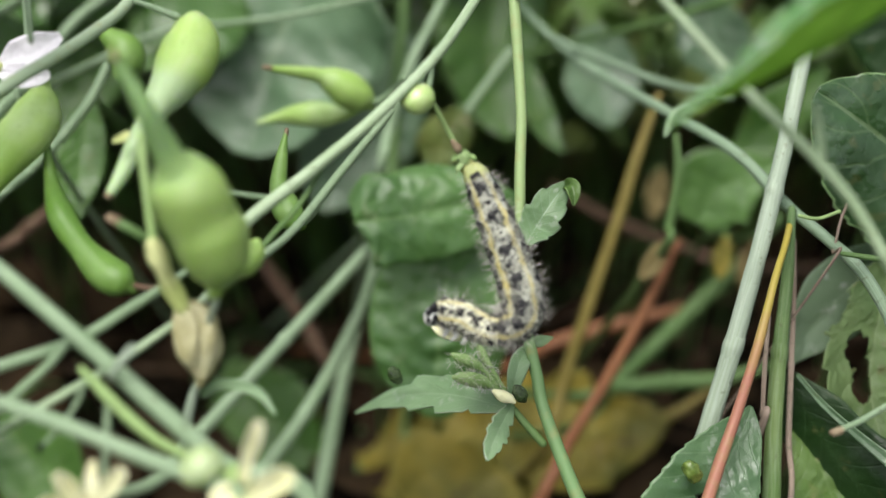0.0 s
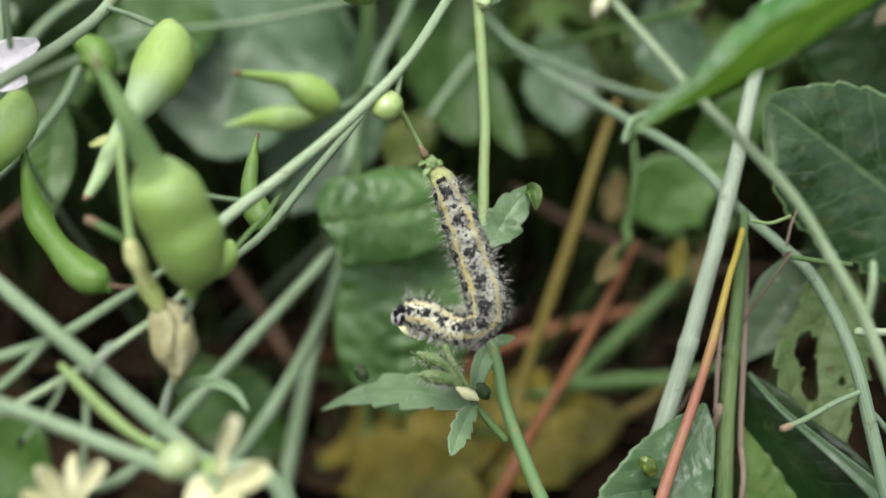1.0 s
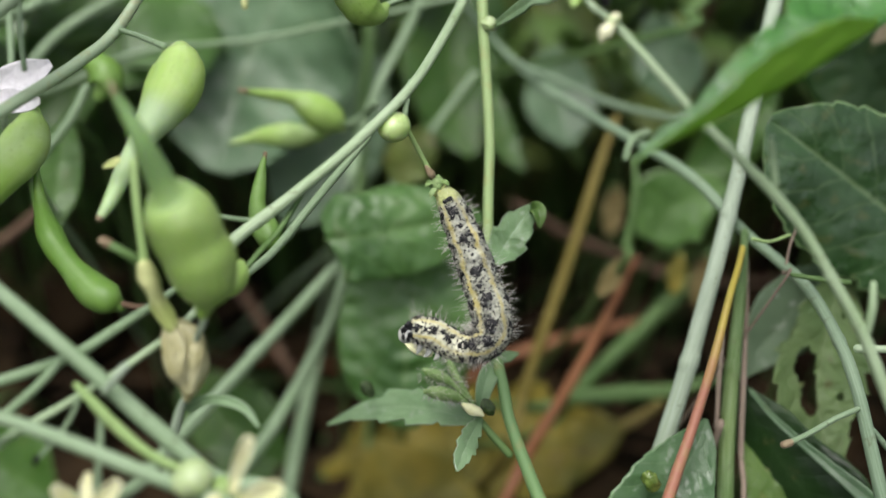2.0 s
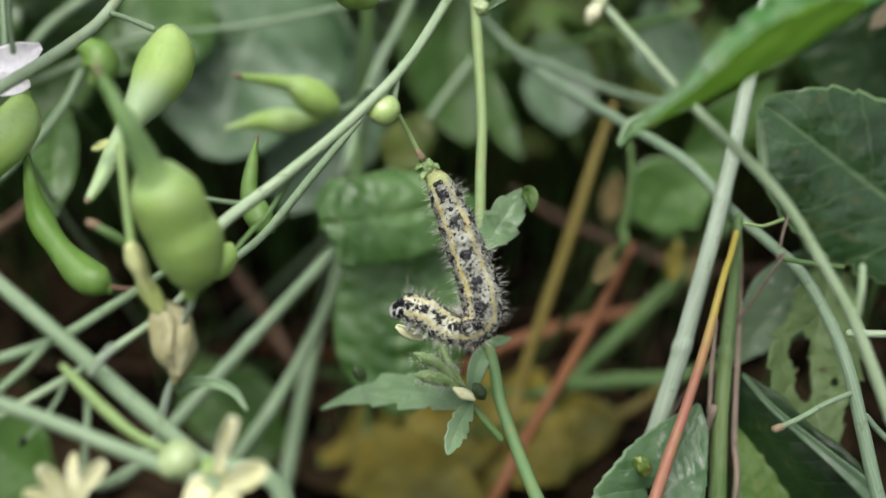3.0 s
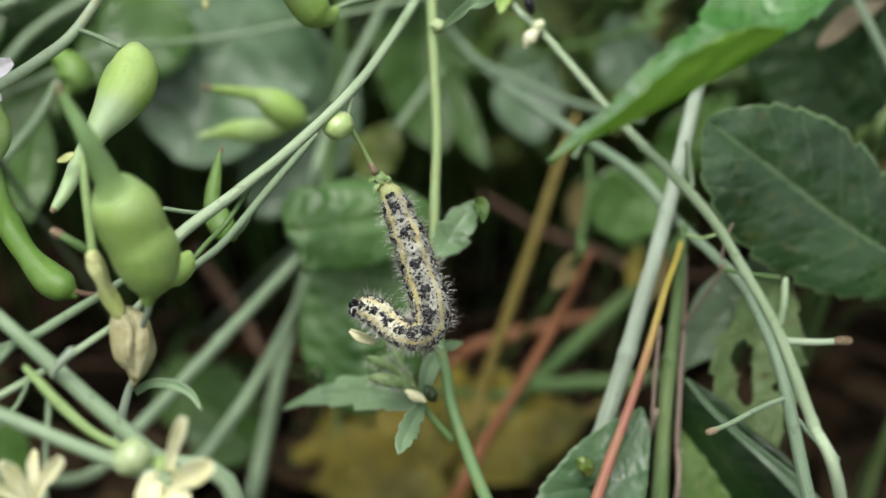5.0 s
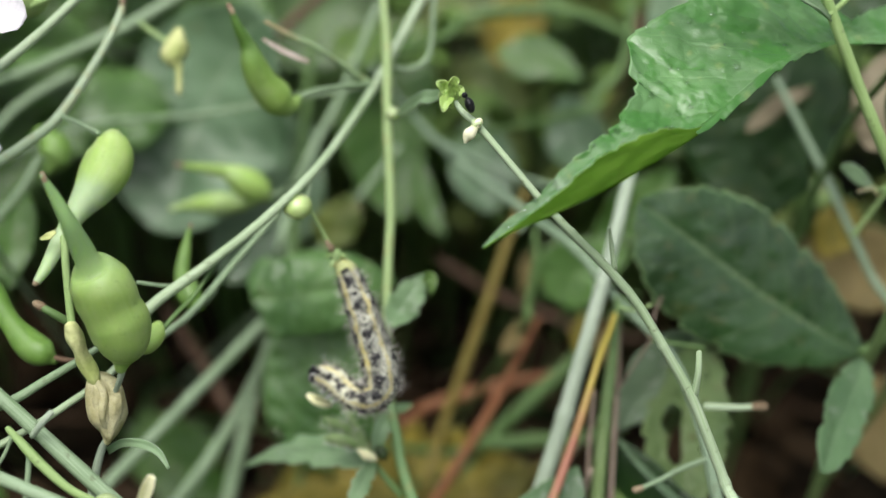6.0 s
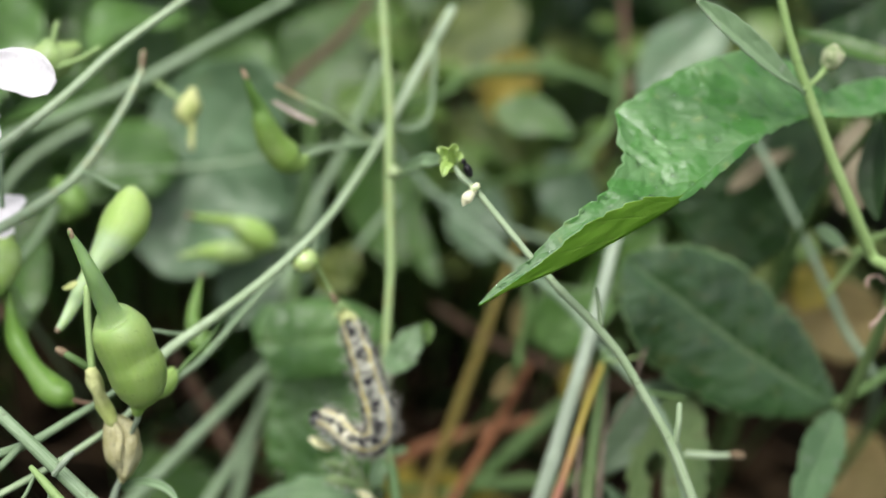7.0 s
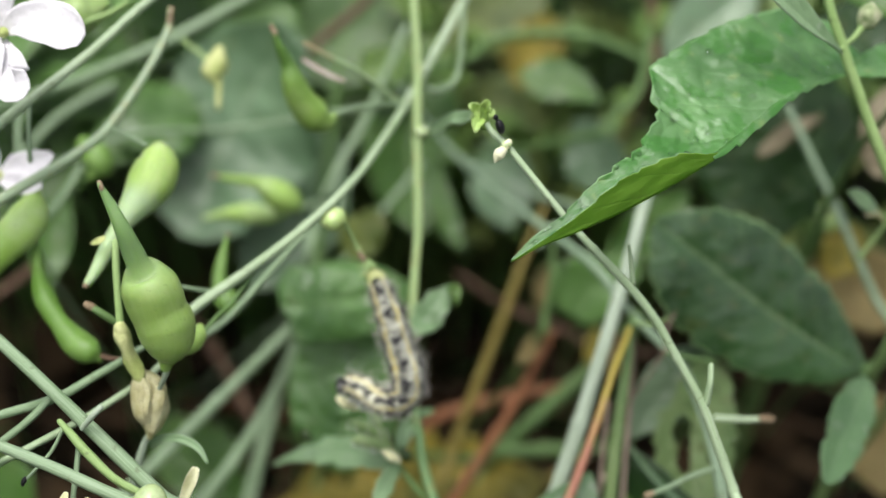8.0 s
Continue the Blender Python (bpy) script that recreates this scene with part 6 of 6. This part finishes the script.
thicket("foliage", "mass of green leaves in the shade behind", LEAF_MID, 95, ((-220, 250), (170, 330), (55, 105)), 3)
thicket("foliage", "mass of soft green leaves in the shade behind", LEAF_SOFT, 34, ((-30, 190), (190, 310), (72, 112)), 12, (18, 36))
thicket("foliage", "mass of dark leaves in the shade behind", LEAF_DARK, 40, ((-220, 250), (190, 330), (45, 95)), 4)
# two overhead masses, never in view, added to shade the ground behind
thicket("foliage", "mass of unseen leaves added to shade behind the radish plant", LEAF_MID, 12, ((-220, 30), (150, 280), (170, 230)), 10, (40, 70), 0.8)
thicket("foliage", "mass of unseen leaves added to shade behind the stalks", LEAF_MID, 45, ((30, 260), (150, 300), (155, 230)), 9, (40, 70), 0.8)
# added round the plants, mostly out of view, to cut the sky light
thicket("foliage", "mass of dark leaves added behind to block sky light", LEAF_DARK, 150, ((-400, 420), (240, 460), (70, 190)), 5, (30, 60), 0.8)
thicket("foliage", "mass of unseen leaves added beside the radish plant", LEAF_MID, 55, ((-300, -140), (-40, 240), (20, 120)), 6, (30, 60), 0.8)
thicket("foliage", "mass of unseen leaves added beside the dark-leaved plant", LEAF_MID, 45, ((165, 320), (-30, 240), (20, 110)), 7, (30, 60), 0.8)
thicket("foliage", "mass of unseen leaves added low in front of the plants", LEAF_MID, 60, ((-200, 200), (-190, -75), (10, 60)), 8, (30, 55), 0.8)

thicket("foliage", "mass of small fresh leaves in the shade behind", LEAF_FRESH, 80, ((0, 120), (95, 180), (78, 128)), 21, (7, 15))
thicket("foliage", "mass of small olive leaves in the shade behind", LEAF_OLIVE, 70, ((-60, 130), (100, 190), (70, 125)), 22, (8, 18))
thicket("foliage", "mass of soft green leaves behind the radish plant", LEAF_SOFT, 46, ((-120, -15), (105, 185), (118, 168)), 25, (16, 32), 0.4)
thicket("foliage", "mass of green leaves beyond the radish flowers", LEAF_SOFT, 40, ((-110, -40), (69, 139), (97, 149)), 26, (16, 30), 0.4)
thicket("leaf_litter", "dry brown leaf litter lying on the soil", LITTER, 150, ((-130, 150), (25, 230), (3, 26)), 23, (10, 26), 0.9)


def straws(count, box, seed):
    """Dry straws that lie criss-cross in the litter."""
    rng = random.Random(seed)
    for _ in range(count):
        c = Vector([rng.uniform(*r) for r in box])
        d = Vector((rng.uniform(-1, 1), rng.uniform(-0.6, 0.6), rng.uniform(-0.2, 0.2))).normalized() * rng.uniform(14, 30)
        r = rng.uniform(0.3, 0.8)
        single("dry_straw", sweep(bmesh.new(), [(*(c - d), r), (*(c + Vector((0, 0, rng.uniform(-2, 2)))), r), (*(c + d), r * 0.7)], 6, 5, 0.2), STEM_DRY, "dry brown straw lying in the leaf litter", "straw", "straws in the litter")


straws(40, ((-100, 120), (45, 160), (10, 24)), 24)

# ---- droppings ----
def pellet(at_, r, label, m=FRASS):
    ob = single("dropping", blob(bmesh.new(), at_, (r * 0.85, r * 0.85, r * 1.4), (-0.55, -0.2, 1), 4, 0.22, 1.8), m, label, "dropping", "caterpillar droppings")
    return ob


pellet((28.8, -18.2, 80.2), 1.2, "olive green caterpillar dropping on a leaf", FRASS_FRESH)
pellet((9, -13, 87.5), 0.95, "dark green caterpillar dropping on a weed")
pellet((-5.9, -4.3, 84.9), 0.95, "dark caterpillar dropping on a toothed leaf")
single("seed_scale", sweep(bmesh.new(), [(6, -13.8, 88.3, 0.34), (6.8, -14, 87.9, 0.76), (7.7, -14.1, 87.5, 0.62), (8.2, -14.3, 87.2, 0.28)], 12, 5, 0.2), CREAM, "pale cream fallen bud scale on a weed", "bud scale")

# ---- the caterpillar ----
def caterpillar_mat():
    m, n, l, b = mat("caterpillar_skin", 0.5, 0.35)
    sep = n.new("ShaderNodeSeparateXYZ")
    l.new(n.new("ShaderNodeTexCoord").outputs["UV"], sep.inputs[0])
    wob = maths(n, l, "MULTIPLY", maths(n, l, "SUBTRACT", cloud(n, l, 700.0), 0.5), 0.03)
    ang = maths(n, l, "ADD", sep.outputs[1], wob)
    ahead = n.new("ShaderNodeMapRange")
    ahead.inputs[1].default_value, ahead.inputs[2].default_value = 18.0, 30.0
    l.new(sep.outputs[0], ahead.inputs[0])
    rear = mixed(n, l, cloud(n, l, 900.0, 4.0), (0.14, 0.145, 0.12), (0.42, 0.43, 0.355))
    fore = mixed(n, l, cloud(n, l, 900.0, 4.0), (0.50, 0.50, 0.37), (0.70, 0.70, 0.54))
    pale = mixed(n, l, ahead.outputs[0], rear, fore)
    speck = n.new("ShaderNodeTexVoronoi")
    speck.inputs["Scale"].default_value = 1500.0
    l.new(n.new("ShaderNodeTexCoord").outputs["Object"], speck.inputs["Vector"])
    dots = n.new("ShaderNodeMapRange")
    dots.inputs[1].default_value, dots.inputs[2].default_value, dots.inputs[3].default_value, dots.inputs[4].default_value = 0.22, 0.34, 1.0, 0.0
    l.new(speck.outputs["Distance"], dots.inputs[0])
    few = maths(n, l, "MULTIPLY", dots.outputs[0], cloud(n, l, 350.0, 3.0, 0.42, 0.58))
    col = mixed(n, l, maths(n, l, "MULTIPLY", few, 0.85), pale, (0.03, 0.03, 0.03))
    for at_, w in ((0.19, 0.030), (0.385, 0.036), (0.99, 0.036)):
        d = maths(n, l, "ABSOLUTE", maths(n, l, "SUBTRACT", ang, at_))
        r = n.new("ShaderNodeMapRange")
        r.inputs[1].default_value, r.inputs[2].default_value, r.inputs[3].default_value, r.inputs[4].default_value = w * 0.25, w, 1.0, 0.0
        l.new(d, r.inputs[0])
        worn = maths(n, l, "ADD", 0.2, maths(n, l, "MULTIPLY", cloud(n, l, 420.0), 0.5))
        col = mixed(n, l, maths(n, l, "MULTIPLY", r.outputs[0], worn), col, (0.54, 0.45, 0.12))
    tail = n.new("ShaderNodeMapRange")
    tail.inputs[1].default_value, tail.inputs[2].default_value, tail.inputs[3].default_value, tail.inputs[4].default_value = 1.3, 2.3, 0.9, 0.0
    l.new(sep.outputs[0], tail.inputs[0])
    col = mixed(n, l, tail.outputs[0], col, (0.38, 0.42, 0.17))
    l.new(col, b.inputs["Base Color"])
    b.inputs["Subsurface Weight"].default_value = 0.15
    b.inputs["Subsurface Radius"].default_value = (0.001, 0.0008, 0.0004)
    b.inputs["Subsurface Scale"].default_value = 1.0
    bumped(n, l, b, cloud(n, l, 2500.0, 3.0), 0.4, 0.0002)
    return m


SKIN = caterpillar_mat()
FACE = plain_mat("caterpillar_face", (0.36, 0.38, 0.36), (0.56, 0.57, 0.52), 1200.0, 0.35, 0.5, 0.2)
TAIL_SKIN = plain_mat("tail_skin", (0.36, 0.42, 0.13), (0.55, 0.58, 0.26), 900.0, 0.5, 0.35, 0.4, sub=0.2)
SIDE = Vector((0.15, -0.9, 0.4)).normalized()


def body_piece(parent, name, pts, segs, first=0.0, ends=(1, 1), spot=1.0, label=""):
    """A run of ringed body segments along x, y, z, radius, with its black spots and bristles as parts."""
    q = spline(pts, 14)
    ln = np.r_[0, np.cumsum(np.linalg.norm(np.diff(q[:, :3], axis=0), axis=1))]
    bm, sides = bmesh.new(), 28
    uv = bm.loops.layers.uv.verify()
    rings, hoops = [], []
    n = len(q)
    x = SIDE
    cap = [0.35, 0.7, 0.9]
    for i in range(n):
        c = Vector(q[i][:3])
        t = (Vector(q[min(i + 1, n - 1)][:3]) - Vector(q[max(i - 1, 0)][:3])).normalized()
        x = (SIDE - t * SIDE.dot(t)).normalized()
        y = t.cross(x)
        u = ln[i] / ln[-1] * segs
        r = q[i][3] * (1 + 0.055 * abs(math.sin(math.pi * u)) - 0.03 + 0.012 * math.sin(6 * math.pi * u))
        if ends[0] and i < 3:
            r *= cap[i]
        if ends[1] and n - 1 - i < 3:
            r *= cap[n - 1 - i]
        hoops.append((c, t, x, y, r))
        rings.append([bm.verts.new((c + (x * math.sin(a) - y * math.cos(a)) * r * (1 + 0.02 * noise.noise(c * 1.5 + x * math.cos(a) * 2 + y * math.sin(a) * 2))) * MM) for a in (2 * math.pi * k / sides for k in range(sides))])
    for i in range(n - 1):
        for k in range(sides):
            j = (k + 1) % sides
            f = bm.faces.new((rings[i][k], rings[i][j], rings[i + 1][j], rings[i + 1][k]))
            f.smooth = True
            for lp, c in zip(f.loops, ((ln[i], k / sides), (ln[i], (k + 1) / sides), (ln[i + 1], (k + 1) / sides), (ln[i + 1], k / sides))):
                lp[uv].uv = (c[0] + first, c[1])
    bm.faces.new(rings[0][::-1])
    bm.faces.new(rings[-1])
    ob = part(name, bm, SKIN, parent, label)
    rng = random.Random(len(pts) + int(first * 10))
    sp, hr = bmesh.new(), bmesh.new()

    def on_skin(u, a):
        i = min(n - 1, max(0, int(u / segs * (n - 1))))
        c, t, x_, y_, r = hoops[i]
        d = (x_ * math.sin(a) - y_ * math.cos(a)).normalized()
        return c + d * r, d, t

    def dome(p, d, t, rad, high):
        s = d.cross(t).normalized()
        top = sp.verts.new((p + d * high) * MM)
        rim, mid_ = [], []
        for k in range(8):
            a = k * math.pi / 4
            w = rad * rng.uniform(0.75, 1.2)
            o = t * math.cos(a) * w + s * math.sin(a) * w
            rim.append(sp.verts.new((p + o - d * 0.08) * MM))
            mid_.append(sp.verts.new((p + o * 0.7 + d * high * 0.75) * MM))
        for k in range(8):
            j = (k + 1) % 8
            sp.faces.new((rim[k], rim[j], mid_[j], mid_[k])).smooth = True
            sp.faces.new((mid_[k], mid_[j], top)).smooth = True

    def hair(p, d, length):
        w = (d + Vector((rng.uniform(-0.5, 0.5), rng.uniform(-0.5, 0.5), rng.uniform(-0.5, 0.5)))).normalized()
        q1 = p + w * length * 0.5
        q2 = p + w * length + Vector((rng.uniform(-0.1, 0.1), 0, rng.uniform(-0.1, 0.1)))
        sweep(hr, [(*p, 0.016), (*q1, 0.012), (*q2, 0.004)], 3, 1, 0, (0, 0))

    fore = 0.72 if first else 1.0
    for sgm in range(int(segs)):
        bare = first == 0 and sgm == 0  # the tail plate carries one pair of spots only
        rows_ = ((96, 0.40), (118, 0.40)) if bare else ((104, 0.62), (112, 0.42), (90, 0.30), (42, 0.44), (26, 0.34), (158, 0.42), (174, 0.34), (-22, 0.38), (194, 0.36))
        for a, rad in rows_:
            u = sgm + (0.82 if bare else 0.42) + rng.uniform(-0.1, 0.1)
            a0 = a + rng.uniform(-4, 4)
            p, d, t = on_skin(u, radians(a0))
            dome(p, d, t, rad * spot * fore * rng.uniform(0.9, 1.2), 0.12)
            hair(p, d, rng.uniform(1.3, 2.4))
            for _ in range(0 if bare else 3 if first else 5):  # smaller warts crowd round the large one
                p2, d2, t2 = on_skin(u + rng.uniform(-0.24, 0.24), radians(a0 + rng.uniform(-13, 13)))
                dome(p2, d2, t2, rad * rng.uniform(0.3, 0.62) * spot * fore, 0.09)
                if rng.random() < 0.6:
                    hair(p2, d2, rng.uniform(0.7, 1.5))
            p2, d2, t2 = on_skin(u + rng.choice((-0.42, 0.42, 0.5)), radians(a0 + rng.uniform(-9, 9)))
            dome(p2, d2, t2, rad * 0.5 * spot * rng.uniform(0.7, 1.2), 0.08)
        for _ in range(20 if bare else 110 if first else 200):
            deg = rng.uniform(-50, 230)
            p, d, t = on_skin(sgm + rng.random(), radians(deg))
            if min(abs(deg - 68), abs(deg - 139), abs(deg + 4)) > 6 and not bare:
                dome(p, d, t, rng.uniform(0.06, 0.17) * spot, 0.05)
            if rng.random() < 0.45:
                hair(p, d, rng.uniform(0.5, 1.5))
    part("wart_pattern", sp, BLACK, ob, "black raised warts", "stuff")
    part("bristle_coat", hr, HAIR, ob, "fine pale bristles", "stuff")
    return ob


TAIL = (2.8, -9.2, 114.6)
larva = thing("caterpillar", TAIL, "yellow and grey black-spotted bristly caterpillar hanging curled", "caterpillar")
body_piece(larva, "rear_body", [(2.8, -9.2, 114.7, 0.92), (3.8, -9.8, 113.3, 1.52), (5, -11.4, 111.1, 1.91), (6.1, -13, 108.8, 2.1), (7.3, -14.9, 106, 2.23), (8.3, -16.6, 103.6, 2.35), (8.7, -17.9, 101.5, 2.35), (8.2, -18.8, 100, 2.15), (6.8, -19.1, 99.3, 1.89), (5.7, -19.1, 99.3, 1.69)], 8, 0.0, (1, 1), 1.0, "long hanging rear of the body")
front = body_piece(larva, "front_body", [(7.5, -18.9, 99.7, 1.63), (6.2, -19.1, 99.3, 1.69), (4.7, -19.1, 99.6, 1.75), (3.2, -18.9, 100.5, 1.75), (1.9, -18.7, 101.4, 1.75), (0.6, -18.5, 101.8, 1.62), (-0.5, -18.4, 101.9, 1.36)], 5, 30.0, (1, 1), 0.98, "raised front of the body")
head = part("head", blob(bmesh.new(), (-0.9, -18.8, 101.7), (1.05, 1.0, 1.15), (-0.6, -0.2, -0.6), 4, 0.05), FACE, front, "shiny grey head marked with black")
for c, r in (((-1.2, -19.4, 102.5), 0.55), ((-0.7, -19.3, 102.9), 0.62), ((-1.3, -19.6, 101.7), 0.4), ((-0.6, -19.9, 102.1), 0.4), ((-0.9, -19.8, 101.5), 0.3)):
    part("head_mark", blob(bmesh.new(), c, (r * 0.75, 0.2, r), (0, 0, 1), 3, 0.5, 2.5), BLACK, front)
for k, c in enumerate(([(0.6, -19.1, 100.5, 0.39), (0.3, -19.4, 99.9, 0.32), (0, -19.6, 99.5, 0.13)], [(1.5, -19.3, 100, 0.39), (1.3, -19.6, 99.4, 0.32), (0.8, -19.8, 99.1, 0.13)], [(2.4, -19.6, 99.5, 0.39), (2.3, -19.8, 99, 0.32), (1.9, -20, 98.7, 0.13)])):
    part("leg", sweep(bmesh.new(), c, 8, 4), FACE, front)
for c in ([(2.8, -9.2, 114.7, 0.73), (2.4, -9.3, 114.4, 0.73), (2.1, -9.2, 114.6, 0.46)], [(3.5, -9.2, 113.5, 0.73), (2.9, -9.2, 113.5, 0.66), (2.5, -9.1, 113.8, 0.4)]):
    part("proleg", sweep(bmesh.new(), c, 12, 5, 0.3), TAIL_SKIN, larva, "yellowish clasping proleg")


PIVOT = Vector((7.1, -19, 99.5)) * MM - ORIGIN[larva]
TO_EYE, UPWARD = Vector((0, -0.906, 0.423)), Vector((0, 0.423, 0.906))


def motions():
    """The caterpillar feeds: its front end sways about the bend of its body."""
    rows = []
    for t, sway, away in ((0.0, 6, 0), (0.5, 6.5, 0), (1.0, 6.5, 0), (1.5, 7.3, 0), (3.0, 0.2, 0), (3.5, 0, 0), (4.0, 1.3, 0), (4.2, -0.5, -10), (5.5, -4.5, -26),
                          (6.0, -3.3, -31), (6.5, -4.8, -25), (7.0, -4.8, -26), (7.5, -0.4, -30), (8.0, 4.4, -32)):
        turn = Matrix.Rotation(radians(sway), 4, TO_EYE) @ Matrix.Rotation(radians(away), 4, UPWARD)
        rows.append((t, Matrix.Translation(PIVOT) @ turn @ Matrix.Translation(-PIVOT)))
    walk(front, rows)


motions()
